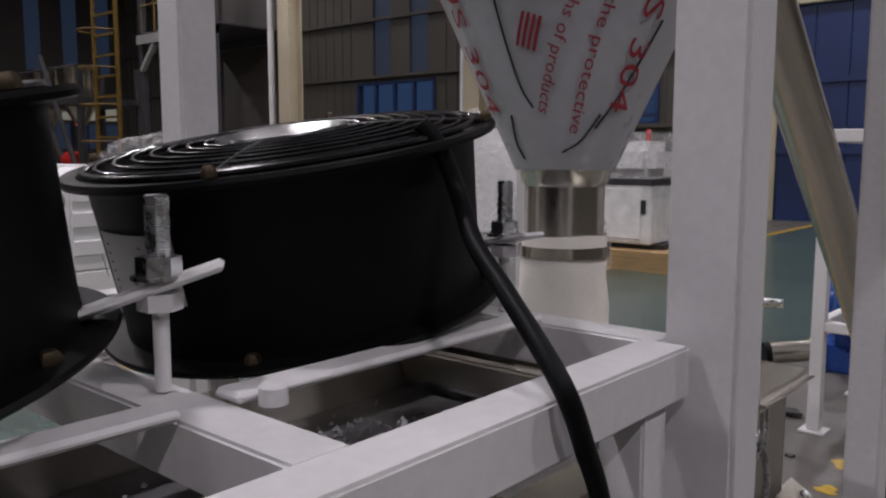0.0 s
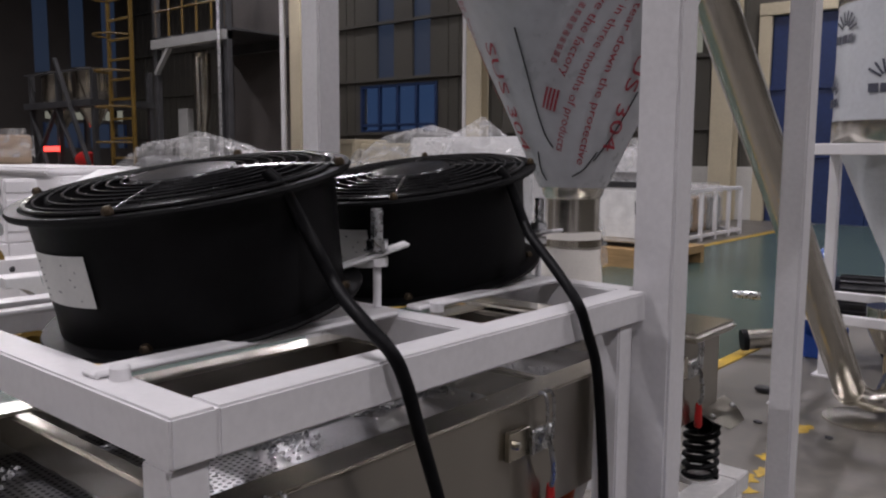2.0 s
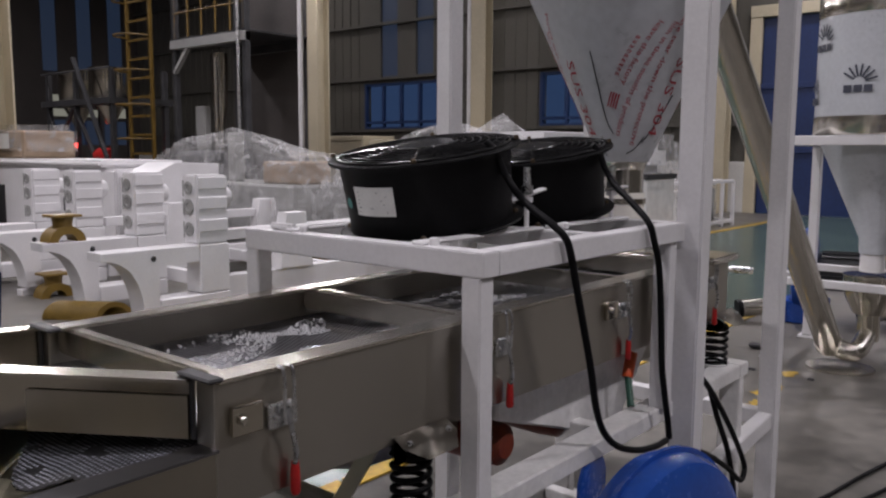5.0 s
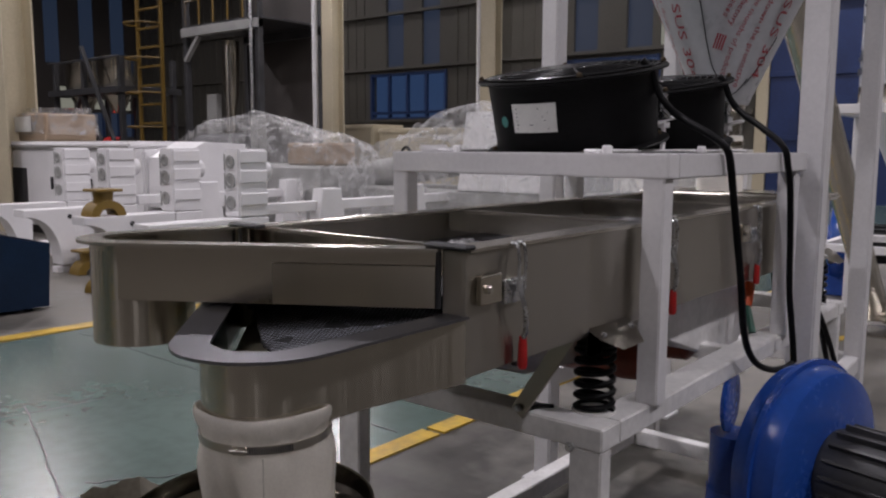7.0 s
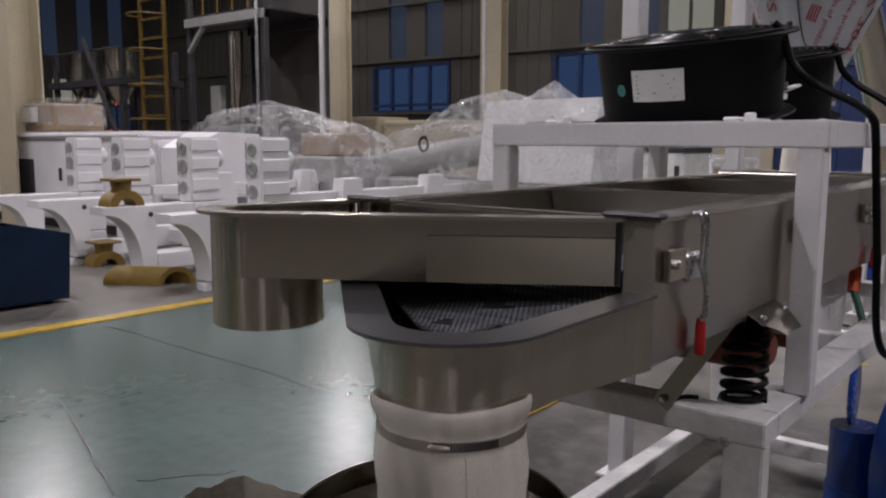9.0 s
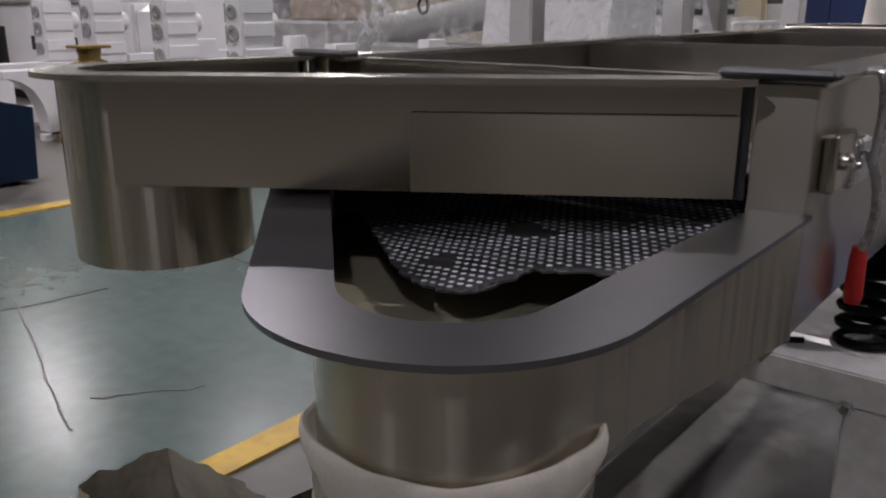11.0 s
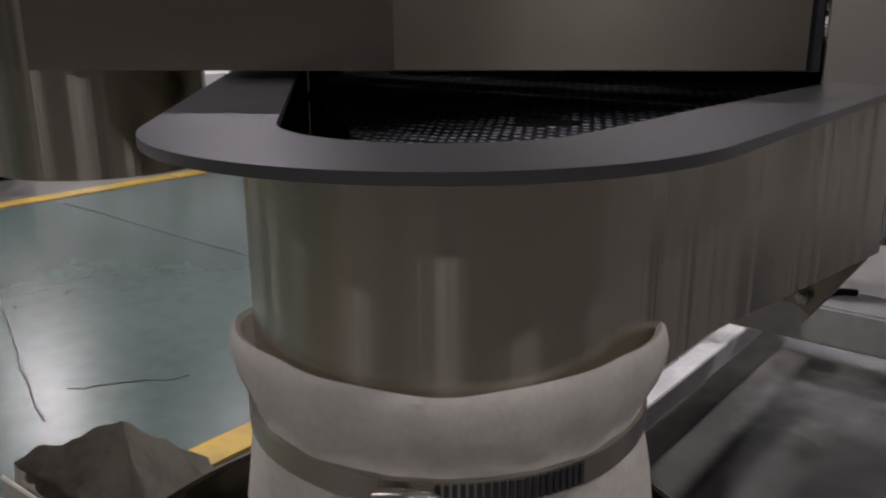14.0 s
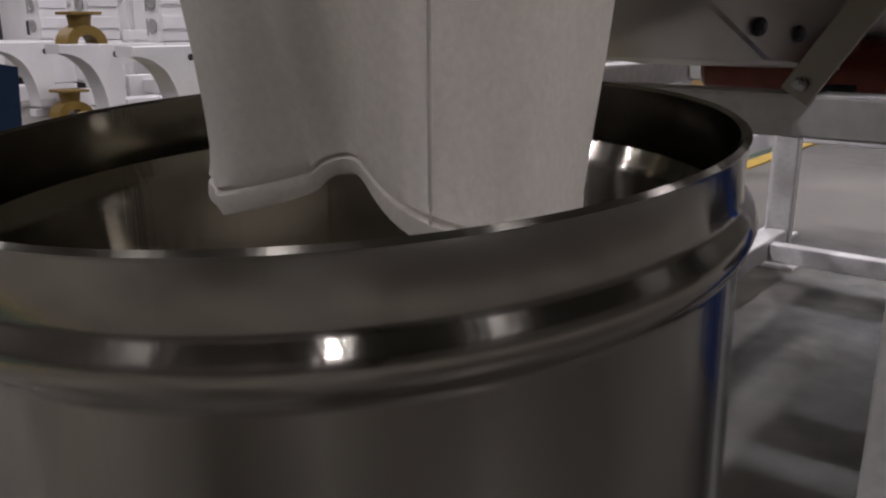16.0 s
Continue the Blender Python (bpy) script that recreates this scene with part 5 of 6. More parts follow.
for x in (SC[0] - 0.52, SC[0] + 0.46):
    for y in (SC[1] - 0.42, SC[1] + 0.38):
        part("frame_post", box((x, y, 0.012), (x + 0.06, y + 0.06, 1.40), 0.004), WHITE, silo)
        part("foot_plate", box((x - 0.03, y - 0.03, 0), (x + 0.09, y + 0.09, 0.012), 0.002), WHITE, silo)
for y in (SC[1] - 0.42, SC[1] + 0.38):
    part("frame_rail", box((SC[0] - 0.52, y, 1.40), (SC[0] + 0.52, y + 0.06, 1.46), 0.004), WHITE, silo)
    part("frame_rail", box((SC[0] - 0.46, y + 0.005, 0.50), (SC[0] + 0.46, y + 0.055, 0.55), 0.004), WHITE, silo)
for x in (SC[0] - 0.52, SC[0] + 0.46):
    part("frame_rail", box((x, SC[1] - 0.36, 1.40), (x + 0.06, SC[1] + 0.38, 1.46), 0.004), WHITE, silo)
    part("frame_rail", box((x + 0.005, SC[1] - 0.36, 0.50), (x + 0.055, SC[1] + 0.38, 0.55), 0.004), WHITE, silo)
screw = thing("screw_conveyor", (-0.80, 4.1, 0), "slanting stainless steel tube conveyor rising to the hopper", "conveyor")
SA, SB = Vector((-0.80, 4.15, 0.12)), Vector((-0.96, 1.75, 2.62))
part("tube", rod(SA, SB, 0.078, 36), STEEL_EDGE, screw)
part("collar", rod(SA + (SB - SA).normalized() * 0.02, SA + (SB - SA).normalized() * 0.05, 0.085, 36), STEEL_EDGE, screw)
part("foot_disc", disc_lathe([(0.20, 0.0), (0.20, 0.012)], (-0.72, 4.1, 0.0), 32), STEEL_EDGE, screw)
part("inlet_elbow", sweep([(-0.80, 4.15, 0.13), (-0.66, 4.17, 0.10), (SC[0], SC[1], 0.16)], 0.06, 16, None, 5), STEEL_EDGE, screw)

# handle with orange tape leaning on the base frame
hd = thing("taped_handle", (-0.41, 0.63, BZ), "green rod handle wrapped with orange tape", "tool")
part("rod", rod((-0.408, 0.63, BZ), (-0.445, 0.678, 0.728), 0.010, 12), material("green_plastic", (0.03, 0.10, 0.07), 0.5), hd)
part("grip", rod((-0.445, 0.676, 0.722), (-0.449, 0.707, 0.786), 0.016, 16), ORANGE, hd, "orange taped grip")

# ---------------------------------------------------------------- white roll-stand machine across the aisle
def yz_plate(points, x0, x1, bevel=0.006):
    """A plate whose outline lies in y and z, from x0 to x1."""
    own = bmesh.new()
    a = [own.verts.new((x0, y, z)) for y, z in points]
    b = [own.verts.new((x1, y, z)) for y, z in points]
    n = len(points)
    own.faces.new(a)
    own.faces.new(b[::-1])
    for i in range(n):
        own.faces.new((a[i], b[i], b[(i + 1) % n], a[(i + 1) % n]))
    if bevel:
        bmesh.ops.bevel(own, geom=[e for e in own.edges if abs(e.verts[0].co.x - e.verts[1].co.x) < 1e-6], offset=bevel, segments=1, affect="EDGES")
    return own


def roll_stand():
    t = thing("roll_stand", (-5.16, 2.2, 0), "white cast roll stand with arched arm and tall bearing tower", "machine stand", "white roll stands")
    x0, x1 = -5.26, -5.05
    arch = [(1.56 + 0.27 * math.sin(radians(a)), 0.08 + 0.455 * math.cos(radians(a))) for a in range(0, 91, 9)]
    part("arm", yz_plate([(1.50, 0.60), (1.50, 0.535)] + arch + [(1.96, 0.08), (1.96, 0.465), (2.32, 0.465), (2.32, 0.60)], x0, x1), WHITE, t)
    part("base", box((x0, 1.965, 0.06), (x1, 2.60, 0.20), 0.008), WHITE, t)
    part("rear_leg", box((x0, 2.325, 0.205), (x1, 2.60, 0.60), 0.008), WHITE, t)
    part("tower", box((x0 + 0.01, 2.305, 0.602), (x1, 2.59, 1.155), 0.012, segs=2), WHITE, t)
    for z in (0.70, 0.88, 1.04):
        part("band", box((x1 - 0.004, 2.315, z), (x1 + 0.012, 2.585, z + 0.10), 0.006), WHITE, t)
    for z, r in ((0.72, 0.055), (0.90, 0.06), (1.05, 0.05)):
        part("bearing", moved(disc_lathe([(r, 0), (r * 1.06, 0.01), (r * 0.6, 0.012), (r * 0.5, 0.004)], steps=24), pose(x0 + 0.105, 2.304, z, 90, 0, 0)), GREY_BOX, t)
        part("pocket", box((x0 + 0.02, 2.298, z - 0.07), (x0 + 0.035, 2.306, z + 0.06), 0.002), GREY_BOX, t)
    part("end_cap", moved(disc_lathe([(0.075, 0), (0.08, 0.02), (0.08, 0.07), (0.06, 0.085)], steps=28), pose(x0 + 0.10, 2.59, 0.97, -90, 0, 0)), WHITE, t)
    part("bolt_hole", moved(disc_lathe([(0.024, 0), (0.020, 0.006)], steps=16), pose(x1 - 0.002, 1.915, 0.525, 0, 90, 0)), DARK_GAP, t, "dark round bolt hole")
    part("foot", box((x0 + 0.05, 1.80, 0.0), (x0 + 0.16, 1.97, 0.06), 0.004), WHITE, t)
    part("foot", box((x0 + 0.05, 2.40, 0.0), (x0 + 0.16, 2.60, 0.06), 0.004), WHITE, t)
    return t


rs = roll_stand()
for dx in (-0.95, -2.05, -2.95):
    copy_thing(rs, Matrix.Translation((-5.16 + dx, 2.2, 0)))
bed = thing("machine_bed", (-5.2, 3.4, 0), "white machine bed with long rails and slanted brackets", "machine bed")
for x in (-5.30, -7.2):
    part("upper_rail", box((x, 2.61, 0.60), (x + 0.10, 5.2, 0.69), 0.006), WHITE, bed)
    part("lower_rail", box((x, 2.61, 0.10), (x + 0.12, 5.2, 0.30), 0.006), WHITE, bed)
    for y in (3.30, 4.45):
        part("bracket", yz_plate([(y - 0.10, 0.30), (y + 0.28, 0.30), (y + 0.20, 0.80), (y - 0.02, 0.80)], x + 0.02, x + 0.16), WHITE, bed)
        part("foot", box((x, y, 0), (x + 0.12, y + 0.12, 0.10), 0.004), WHITE, bed)
for y in (2.75, 4.0):
    part("tie", box((-7.09, y, 0.14), (-5.31, y + 0.08, 0.26), 0.004), WHITE, bed)

house = thing("machine_housing", (-9.6, 3.6, 0), "long white machine housing with a dark window opening", "machine")
part("body", box((-12.6, 3.2, 0.12), (-8.0, 4.2, 1.14), 0.03, segs=2), WHITE, house)
part("top_cover", box((-12.65, 3.16, 1.145), (-8.25, 4.25, 1.23), 0.03, segs=3), WHITE, house)
part("window", box((-11.55, 3.185, 0.36), (-10.92, 3.205, 0.88), 0.03), DARK_GAP, house, "dark tinted window")
part("end_hood", yz_plate([(3.25, 0.5), (4.15, 0.5), (4.15, 1.20), (3.6, 1.22), (3.25, 1.05)], -7.99, -7.42), WHITE, house)
for x in (-10.2, -9.2):
    part("handle", box((x, 3.17, 0.62), (x + 0.04, 3.20, 0.78), 0.006), DARK_GAP, house)
part("plinth", box((-12.5, 3.3, 0), (-8.1, 4.1, 0.12), 0.004), DARK_GAP, house)
cb = thing("cardboard_box", (-11.2, 3.7, 1.235), "brown cardboard box wrapped in film on the housing", "box")
part("carton", box((-12.1, 3.3, 1.235), (-10.55, 4.0, 1.60), 0.02), CARDBOARD, cb)
part("wrapping", crumple(box((-12.14, 3.26, 1.24), (-10.5, 4.05, 1.68), 0.08, segs=4), 0.03, 4.0), WRAP, cb)
part("paper_label", box((-11.35, 3.248, 1.36), (-10.85, 3.255, 1.56), 0), LABEL, cb)


# ochre castings
def flanged_casting(x, y, z):
    t = thing("flanged_casting", (x, y, z), "ochre painted cast saddle with a square flange", "casting", "ochre castings")
    n = 16
    outer = [(0.15 * math.cos(math.pi * i / n), 0.13 * math.sin(math.pi * i / n)) for i in range(n + 1)]
    inner = [(0.075 * math.cos(math.pi * i / n), 0.065 * math.sin(math.pi * i / n)) for i in range(n, -1, -1)]
    own = bmesh.new()
    prof = outer + inner
    a = [own.verts.new((x - 0.09, y + p[0], z + p[1])) for p in prof]
    b = [own.verts.new((x + 0.09, y + p[0], z + p[1])) for p in prof]
    m = len(prof)
    for i in range(m):
        j = (i + 1) % m
        own.faces.new((a[i], a[j], b[j], b[i]))
    for i in range(n):
        own.faces.new((a[i], a[i + 1], a[m - 2 - i], a[m - 1 - i]))
        own.faces.new((b[i + 1], b[i], b[m - 1 - i], b[m - 2 - i]))
    part("saddle", own, GOLD, t)
    part("neck", disc_lathe([(0.082, 0.10), (0.075, 0.14), (0.085, 0.20)], (x, y, z), 24), GOLD, t)
    part("flange", box((x - 0.115, y - 0.115, z + 0.20), (x + 0.115, y + 0.115, z + 0.222), 0.004), GOLD, t)
    return t


flanged_casting(-6.10, 1.72, 0.60)
flanged_casting(-6.95, 2.00, 0.0)
hp = thing("half_pipe_casting", (-5.72, 1.75, 0), "ochre painted half-pipe casting on the floor", "casting")
n = 18
own = bmesh.new()
prof = [(0.14 * math.cos(math.pi * i / n), 0.14 * math.sin(math.pi * i / n)) for i in range(n + 1)] + [(0.10 * math.cos(math.pi * i / n), 0.10 * math.sin(math.pi * i / n)) for i in range(n, -1, -1)]
a = [own.verts.new((-5.93 + p[0] * 0.3, 1.60 + p[0], p[1] + 0.002)) for p in prof]
b = [own.verts.new((-5.55 + p[0] * 0.3, 1.85 + p[0], p[1] + 0.002)) for p in prof]
m = len(prof)
for i in range(m):
    own.faces.new((a[i], a[(i + 1) % m], b[(i + 1) % m], b[i]))
for i in range(n):
    own.faces.new((a[i], a[i + 1], a[m - 2 - i], a[m - 1 - i]))
    own.faces.new((b[i + 1], b[i], b[m - 1 - i], b[m - 2 - i]))
part("half_pipe", own, GOLD, hp)
cbk = part("casting_block", box((-6.62, 2.05, 0.0), (-6.42, 2.25, 0.13), 0.012, segs=2), GOLD)
tagged(cbk, "small ochre painted casting block on the floor", "casting")

bn = thing("plastic_bin", (-6.0, 0.6, 0), "dark navy plastic bin with a sloping front", "bin")
own = bmesh.new()
lo = [own.verts.new(p) for p in ((-6.5, 0.0, 0.03), (-5.5, 0.0, 0.03), (-5.5, 0.965, 0.03), (-6.5, 0.965, 0.03))]
hi = [own.verts.new(p) for p in ((-6.5, -0.02, 0.68), (-5.48, -0.02, 0.68), (-5.48, 0.985, 0.485), (-6.5, 0.985, 0.485))]
own.faces.new(lo[::-1])
for i in range(4):
    own.faces.new((lo[i], lo[(i + 1) % 4], hi[(i + 1) % 4], hi[i]))
bmesh.ops.solidify(own, geom=own.faces[:], thickness=0.015)
part("tub", own, NAVY, bn)
for p in ((-6.4, 0.1), (-5.6, 0.1), (-6.4, 0.86), (-5.6, 0.86)):
    part("foot", rod((p[0], p[1], 0), (p[0], p[1], 0.03), 0.03, 12), RUBBER, bn)


# machines under clear film
def tarp(x0, x1, y0, y1, poles, edge, seed):
    """A loose film draped over poles (x, y, z, spread) down to the edge height."""
    own = bmesh.new()
    nx, ny = 84, 40
    grid = []
    for i in range(nx + 1):
        row = []
        for j in range(ny + 1):
            u, v = i / nx, j / ny
            x, y = x0 + (x1 - x0) * u, y0 + (y1 - y0) * v
            z = edge
            for px_, py_, pz_, sp in poles:
                d = math.hypot((x - px_), (y - py_) * 1.1)
                z = max(z, edge + (pz_ - edge) * max(0.0, 1 - d / sp) ** 0.8)
            b = min(u, 1 - u, v, 1 - v)
            drop = max(0.0, 1 - b / 0.07)
            z = z * (1 - drop ** 2) + 0.35 * drop ** 2
            # sharp folds that run out from the nearest pole, and slack between them
            px_, py_ = min(poles, key=lambda q: math.hypot(x - q[0], y - q[1]))[:2]
            d, a = math.hypot(x - px_, y - py_), math.atan2(y - py_, x - px_)
            ridge = 1 - 2 * abs(noise.noise(Vector((math.cos(a) * 3.2 + seed, math.sin(a) * 3.2, d * 0.8))))
            z += min(d, 0.7) * 0.16 * (ridge - 0.75)
            nn = noise.noise_vector(Vector((x * 2.2 + seed, y * 2.2, z * 1.2)))
            row.append(own.verts.new(Vector((x, y, z)) + nn * 0.05))
        grid.append(row)
    for i in range(nx):
        for j in range(ny):
            own.faces.new((grid[i][j], grid[i + 1][j], grid[i + 1][j + 1], grid[i][j + 1]))
    return own


w1 = thing("wrapped_machine", (-8.3, 5.0, 0), "grey machine draped in clear crinkled plastic film", "machine", "film wrapped machines")
part("body", box((-9.7, 4.75, 0.08), (-6.8, 5.7, 0.95), 0.03), GREY_BOX, w1)
part("drive", moved(disc_lathe([(0.20, -0.5), (0.23, -0.4), (0.23, 0.4), (0.2, 0.5)], steps=28), pose(-9.2, 5.1, 1.12, 0, 90, 0)), DARK_STEEL, w1)
part("mast", box((-8.45, 5.0, 0.95), (-8.3, 5.15, 1.58), 0.01), GREY_BOX, w1)
part("crosshead", box((-7.6, 4.9, 0.95), (-6.9, 5.4, 1.22), 0.02), CARDBOARD, w1)
part("skid", box((-9.7, 4.8, 0.0), (-6.8, 5.6, 0.08), 0.006), WOOD, w1)
part("plastic_film", tarp(-10.15, -6.45, 4.55, 5.9, [(-8.38, 5.05, 1.66, 2.3), (-9.6, 5.0, 1.30, 1.0), (-6.9, 5.1, 1.36, 1.3)], 0.85, 1.0), WRAP, w1)
w2 = thing("wrapped_machine", (-5.2, 5.4, 0), "white machine wrapped tightly in clear plastic film", "machine", "film wrapped machines")
part("body", box((-6.6, 5.15, 0.1), (-3.7, 6.1, 0.72), 0.03), GREY_BOX, w2)
part("head", yz_plate([(5.15, 0.72), (6.1, 0.72), (6.1, 1.55), (5.3, 1.55)], -5.1, -3.75), WHITE, w2)
part("barrel", moved(disc_lathe([(0.12, -0.75), (0.17, -0.7), (0.17, 0.7), (0.14, 0.75)], steps=28), pose(-5.9, 5.5, 0.95, 0, 82, 0)), GREY_BOX, w2)
part("lifting_ring", sweep([(-5.72 + 0.06 * math.cos(k * math.pi / 8), 5.02, 1.10 + 0.075 * math.sin(k * math.pi / 8)) for k in range(16)], 0.016, 8, None, 2, True), RUBBER, w2, "black ring")
part("skid", box((-6.6, 5.2, 0.0), (-3.7, 6.0, 0.1), 0.006), WOOD, w2)
part("plastic_film", tarp(-6.95, -3.5, 4.95, 6.3, [(-4.95, 5.4, 1.70, 2.1), (-4.3, 5.4, 1.72, 1.2), (-3.8, 5.4, 1.56, 0.8), (-6.2, 5.4, 1.22, 1.0)], 0.80, 5.0), WRAP, w2)


# cream crates, cabinets, extruder, rack, by the back wall
def crate(x0, x1, y0, y1, h):
    t = thing("storage_crate", ((x0 + x1) / 2, y0, 0), "large cream painted storage crate with framed side", "crate", "cream crates")
    part("body", box((x0, y0, 0), (x1, y1, h), 0.02), CREAM, t)
    for x in (x0 + 0.05, (x0 + x1) / 2, x1 - 0.1):
        part("batten", box((x, y0 - 0.02, 0.05), (x + 0.06, y0 - 0.001, h - 0.04), 0.004), CREAM, t)
    part("rail", box((x0, y0 - 0.024, h - 0.12), (x1, y0 - 0.001, h - 0.05), 0.004), CREAM, t)


crate(-16.1, -13.6, 12.5, 13.6, 1.72)
crate(-13.5, -11.2, 12.6, 13.7, 1.62)


def cabinet(x0, y0, w, h):
    t = thing("control_cabinet", (x0 + w / 2, y0, 0), "pale grey control cabinet with a dark base", "cabinet", "row of cabinets")
    part("body", box((x0, y0, 0.1), (x0 + w - 0.06, y0 + 0.5, h), 0.01), WHITE_DIRTY, t)
    part("door", box((x0 + 0.03, y0 - 0.02, 0.16), (x0 + w - 0.09, y0 - 0.001, h - 0.06), 0.006), WHITE_DIRTY, t)
    part("handle", box((x0 + w - 0.17, y0 - 0.04, h * 0.55), (x0 + w - 0.14, y0 - 0.021, h * 0.55 + 0.14), 0.004), DARK_GAP, t)
    part("base", box((x0 + 0.01, y0 + 0.01, 0), (x0 + w - 0.07, y0 + 0.49, 0.1), 0), DARK_GAP, t)


for k in range(5):
    cabinet(-8.3 + 0.72 * k, 9.5, 0.72, 1.02)

ex = thing("packed_machine", (-5.3, 9.2, 0), "white extruder cabinet on a timber pallet with glossy hood", "machine")
part("body", box((-6.2, 8.62, 0.30), (-4.30, 9.5, 1.02), 0.02), WHITE_DIRTY, ex)
part("band", box((-6.22, 8.60, 0.99), (-4.28, 9.52, 1.06), 0.004), DARK_GAP, ex)
part("hood", box((-5.6, 8.7, 1.06), (-4.35, 9.4, 1.50), 0.12, segs=4), WHITE, ex, "rounded glossy white hood")
part("door", box((-5.1, 8.60, 0.36), (-4.42, 8.619, 0.95), 0.006), WHITE_DIRTY, ex)
part("handle", box((-4.42, 8.59, 0.66), (-4.36, 8.615, 0.82), 0.006), DARK_GAP, ex)
part("signal_lamp", disc_lathe([(0.03, 0), (0.03, 0.12), (0.02, 0.14)], (-4.55, 9.0, 1.50), 14), RED, ex)
part("pallet_deck", box((-6.4, 8.5, 0.14), (-3.98, 9.7, 0.24), 0.004), WOOD, ex)
part("runner", box((-6.3, 8.75, 0.24), (-4.2, 9.4, 0.30), 0.004), DARK_GAP, ex)
for y in (8.5, 9.05, 9.6):
    part("pallet_runner", box((-6.4, y, 0.0), (-3.98, y + 0.1, 0.14), 0.004), WOOD, ex)
part("plastic_film", crumple(box((-5.75, 8.55, 1.0), (-4.2, 9.55, 1.6), 0.1, segs=5), 0.03, 5.0), WRAP, ex)

rk = thing("parts_rack", (-5.4, 12.8, 0), "white tube rack filled with film wrapped parts", "rack")
for y in (11.6, 12.17, 12.74, 13.31, 13.85):
    for x in (-5.14, -5.95):
        part("post", box((x, y, 0), (x + 0.06, y + 0.06, 0.82), 0.004), WHITE, rk)
for z in (0.06, 0.80):
    for x in (-5.14, -5.95):
        part("rail", box((x + 0.004, 11.66, z), (x + 0.056, 13.85, z + 0.055), 0.004), WHITE, rk)
    for y in (11.6, 13.85):
        part("rail", box((-5.89, y + 0.004, z), (-5.14, y + 0.056, z + 0.055), 0.004), WHITE, rk)
for k, y in enumerate((11.75, 12.4, 13.0)):
    p = thing("wrapped_part", (-5.55, y + 0.25, 0.115), "machine part wrapped in glossy clear film", "machine part", "wrapped parts in the rack")
    part("core", box((-5.80, y, 0.117), (-5.3, y + 0.5, 0.70), 0.03), (WHITE_DIRTY, CARDBOARD, GREY_BOX)[k], p)
    part("wrapping", crumple(box((-5.84, y - 0.03, 0.13), (-5.26, y + 0.53, 0.92), 0.07, segs=4), 0.04, 5.0, k * 3.0), WRAP, p)

# ---------------------------------------------------------------- drying tower and platform far left
tw = thing("drying_tower", (-14.2, 8.8, 0), "dark steel drying tower with bright column and yellow railings", "tower")
for x in (-15.5, -13.0):
    for y in (8.6, 10.2):
        part("post", box((x, y, 0), (x + 0.12, y + 0.12, 6.5), 0.006), DARK_STEEL, tw)
part("beam", box((-15.5, 8.55, 3.50), (-12.88, 8.72, 3.68), 0.006), GREY_BOX, tw)
part("beam", box((-15.5, 10.2, 3.50), (-12.88, 10.32, 3.68), 0.006), DARK_STEEL, tw)
part("brace", bar((-15.42, 8.62, 3.0), (-14.9, 8.62, 3.5), 0.1, 0.08, 0.004), GREY_BOX, tw)
part("deck", box((-15.5, 8.6, 3.69), (-12.9, 10.3, 3.73), 0.002), DARK_STEEL, tw)
part("bright_pipe", rod((-12.93, 8.45, 0), (-12.93, 8.45, 6.5), 0.035, 14), ZINC, tw)
part("column", disc_lathe([(0.08, 0.6), (0.09, 1.9), (0.16, 2.3), (0.18, 2.9), (0.18, 3.4)], (-14.5, 9.1, 0), 28), STEEL, tw)
part("pipe", rod((-14.35, 8.9, 1.3), (-14.35, 8.9, 3.3), 0.05, 16), STEEL_BRIGHT, tw)
part("panel", box((-15.2, 8.95, 0.9), (-14.85, 9.1, 2.3), 0.01), GREY_BOX, tw)
for x in (-15.4, -14.9, -14.4, -13.9, -13.4, -12.95):
    part("railing_post", rod((x, 8.62, 3.73), (x, 8.62, 4.85), 0.022, 8), YELLOW_STEEL, tw)
for z in (4.25, 4.85):
    part("railing", rod((-15.45, 8.62, z), (-12.93, 8.62, z), 0.022, 8), YELLOW_STEEL, tw)
part("back_panel", box((-15.4, 10.35, 0), (-12.9, 10.45, 6.4), 0.004), PANEL_DARK, tw)
ld = thing("caged_ladder", (-16.6, 8.5, 0), "tall yellow caged ladder beside the tower", "ladder")
for x in (-17.05, -16.1):
    part("stile", box((x, 8.4, 0), (x + 0.07, 8.47, 6.5), 0.004), YELLOW_STEEL, ld)
z = 0.4
while z < 6.4:
    part("rung", box((-16.99, 8.415, z), (-16.1, 8.455, z + 0.05), 0.003), YELLOW_STEEL, ld)
    z += 0.42
for k in range(7):
    zz = 1.6 + 0.75 * k
    part("hoop", sweep([(-16.98, 8.4, zz), (-16.9, 8.05, zz), (-16.55, 7.9, zz), (-16.2, 8.05, zz), (-16.1, 8.4, zz)], 0.022, 6, None, 3), YELLOW_STEEL, ld)
pf = thing("feeding_platform", (-19.5, 8.8, 0), "dark steel feeding platform with hoppers and diagonal braces", "platform")
for x in (-21.6, -20.1, -18.3):
    for y in (8.6, 10.0):
        part("post", box((x, y, 0), (x + 0.12, y + 0.12, 3.3), 0.004), DARK_STEEL, pf)
part("deck", box((-21.7, 8.5, 2.45), (-18.1, 10.2, 2.6), 0.004), DARK_STEEL, pf)
for a, b in (((-21.5, 8.6, 0.9), (-20.1, 8.6, 2.4)), ((-20.0, 8.6, 2.4), (-18.9, 8.6, 0.9)), ((-19.6, 8.4, 3.6), (-17.9, 8.4, 0.8)), ((-21.5, 8.6, 2.4), (-20.6, 8.6, 0.9))):
    part("brace", bar(a, b, 0.09, 0.07, 0.003), DARK_STEEL, pf)
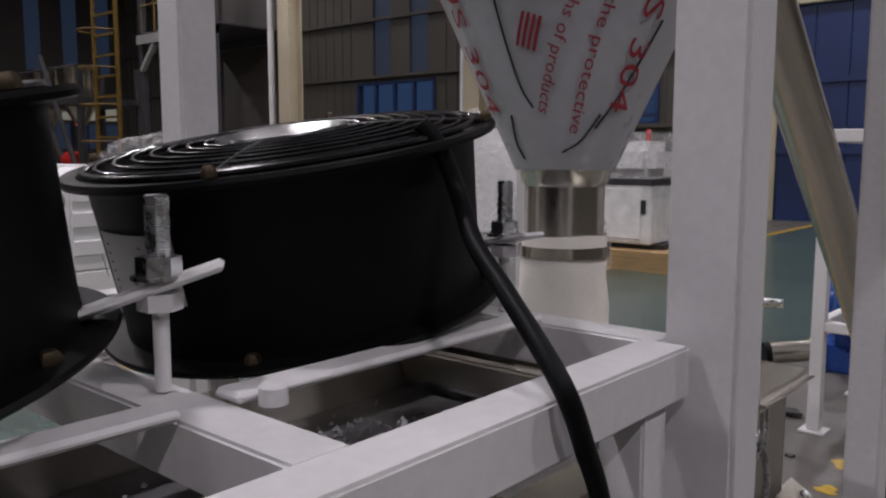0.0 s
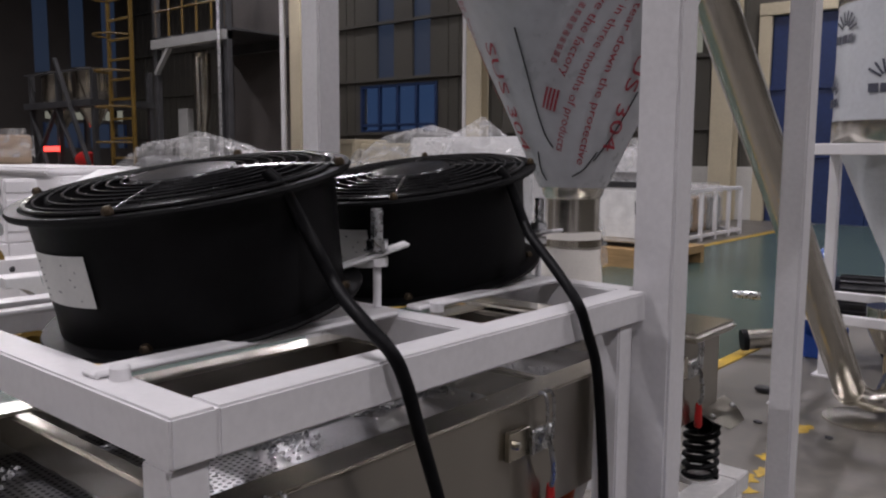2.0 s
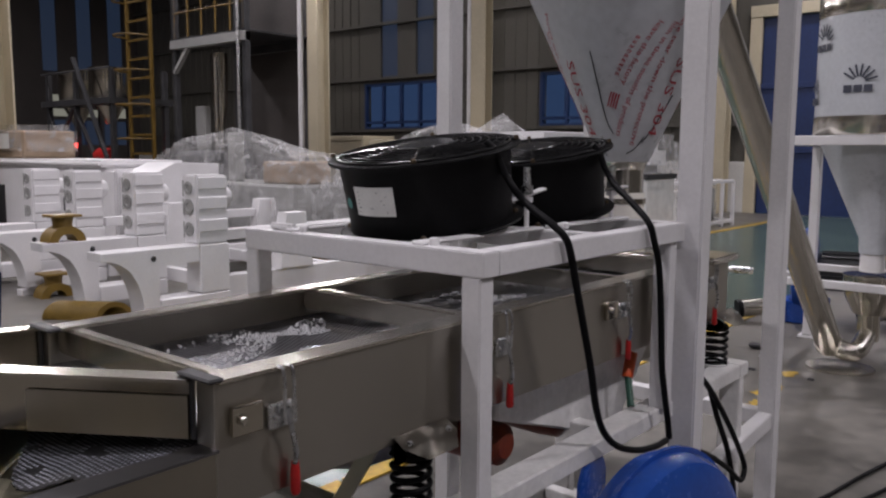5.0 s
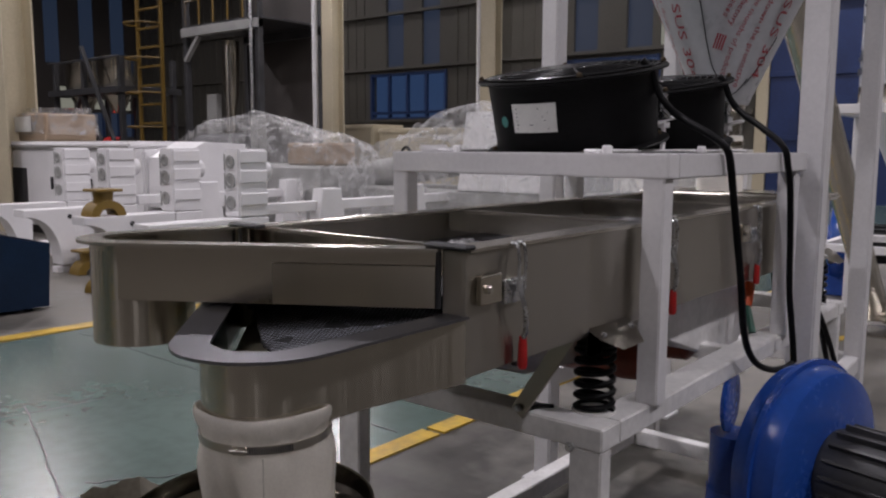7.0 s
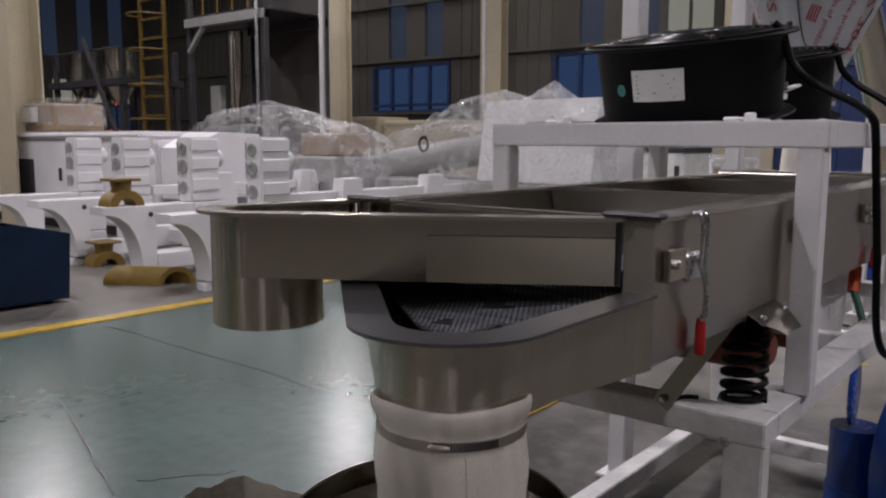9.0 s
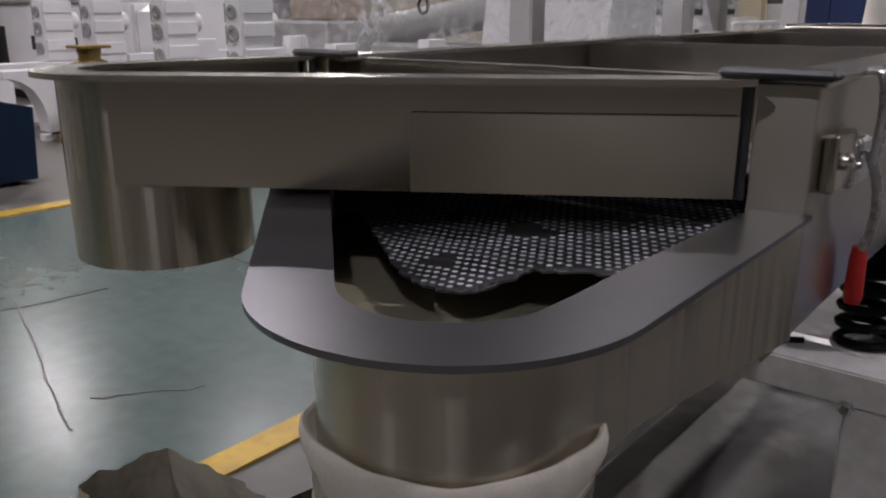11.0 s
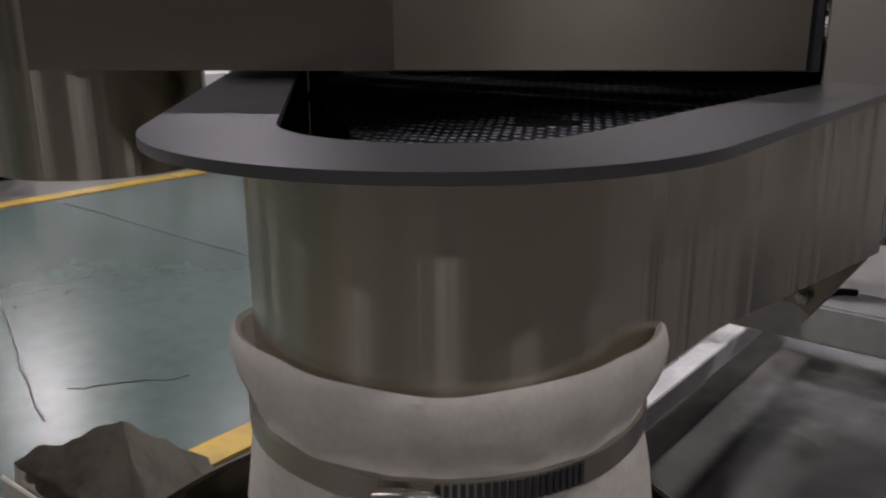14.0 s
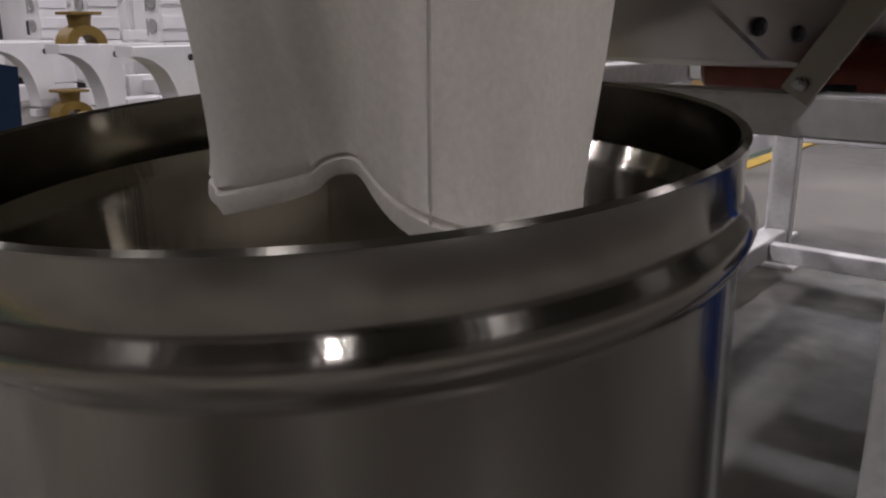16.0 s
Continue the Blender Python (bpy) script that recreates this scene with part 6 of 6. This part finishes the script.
for x in (-21.1, -19.4):
    part("feed_hopper", lathe([(0.12, 2.0), (0.45, 2.65), (0.48, 3.4)], (x, 9.2, 0), 24), STEEL, pf)
part("railing", rod((-21.7, 8.55, 3.3), (-18.1, 8.55, 3.3), 0.025, 8), DARK_STEEL, pf)
part("signal_light", box((-20.6, 8.48, 1.40), (-19.8, 8.52, 1.52), 0), RED_LIGHT, pf, "glowing red signal strip")
part("motor", moved(disc_lathe([(0.16, -0.3), (0.2, -0.2), (0.2, 0.2), (0.16, 0.3)], steps=20), pose(-18.8, 8.7, 1.2, 0, 90, 0)), RED, pf)
# west windows and a lit panel behind the platform
ww = tagged(new("window_3"), "tall window strips in the far dark wall", "window", "", "structure")
ww.matrix_basis = Matrix.Translation((-32, 15, 1.55))
for k in range(6):
    part("window_frame", box((-31.98, 13.4 + 0.66 * k, 1.55), (-31.9, 13.46 + 0.66 * k, 2.52), 0), FRAME_BLUE, ww)
for k in range(5):
    part("pane", box((-32.1, 13.4 + 0.66 * k, 1.55), (-32.05, 14.06 + 0.66 * k, 2.52), 0), DUSK_PANE, ww)
for k in range(4):
    part("light_panel", box((-31.99, 13.5 + 0.80 * k, 2.66), (-31.96, 14.24 + 0.80 * k, 3.50), 0.004), PALE_PANE, ww, "pale lit translucent sheet")
for y0 in (11.2, 13.2, 14.6, 15.9):
    setting("window_strip", box((-31.99, y0, 4.4), (-31.96, y0 + 0.55, 8.6), 0), DUSK_PANE, "tall translucent light strip showing blue dusk")


# small dark crumbs on the grey floor
for x, y, r in ((-1.305, 4.276, 0.042), (-1.126, 3.683, 0.018), (-0.774, 3.677, 0.016)):
    own = bmesh.new()
    bmesh.ops.create_icosphere(own, subdivisions=2, radius=r, matrix=Matrix.Translation((x, y, r * 0.45)) @ Matrix.Diagonal((1.3, 1, 0.5, 1)))
    tagged(part("floor_crumb", crumple(own, r * 0.35, 60.0), DARK_GAP), "small dark crumb of dirt on the grey floor", "crumb", "floor crumbs")


# worn remains of a yellow floor line beside the machine
for k, (dx, y, w, h) in enumerate(((0.02, 2.78, 0.05, 0.05), (-0.03, 2.90, 0.06, 0.07), (0.0, 3.03, 0.04, 0.08), (-0.04, 3.22, 0.06, 0.05), (-0.02, 3.40, 0.05, 0.06), (-0.05, 3.75, 0.05, 0.09))):
    ring = [(-0.87 + dx + w * math.cos(a) * (0.8 + 0.3 * math.sin(5 * a + k)), y + h * math.sin(a) * (0.8 + 0.25 * math.cos(3 * a + 2 * k))) for a in (i * math.pi / 8 for i in range(16))]
    setting("floor_marking", prism(ring, 0.0, 0.002), YELLOW, "worn flake of yellow floor line")
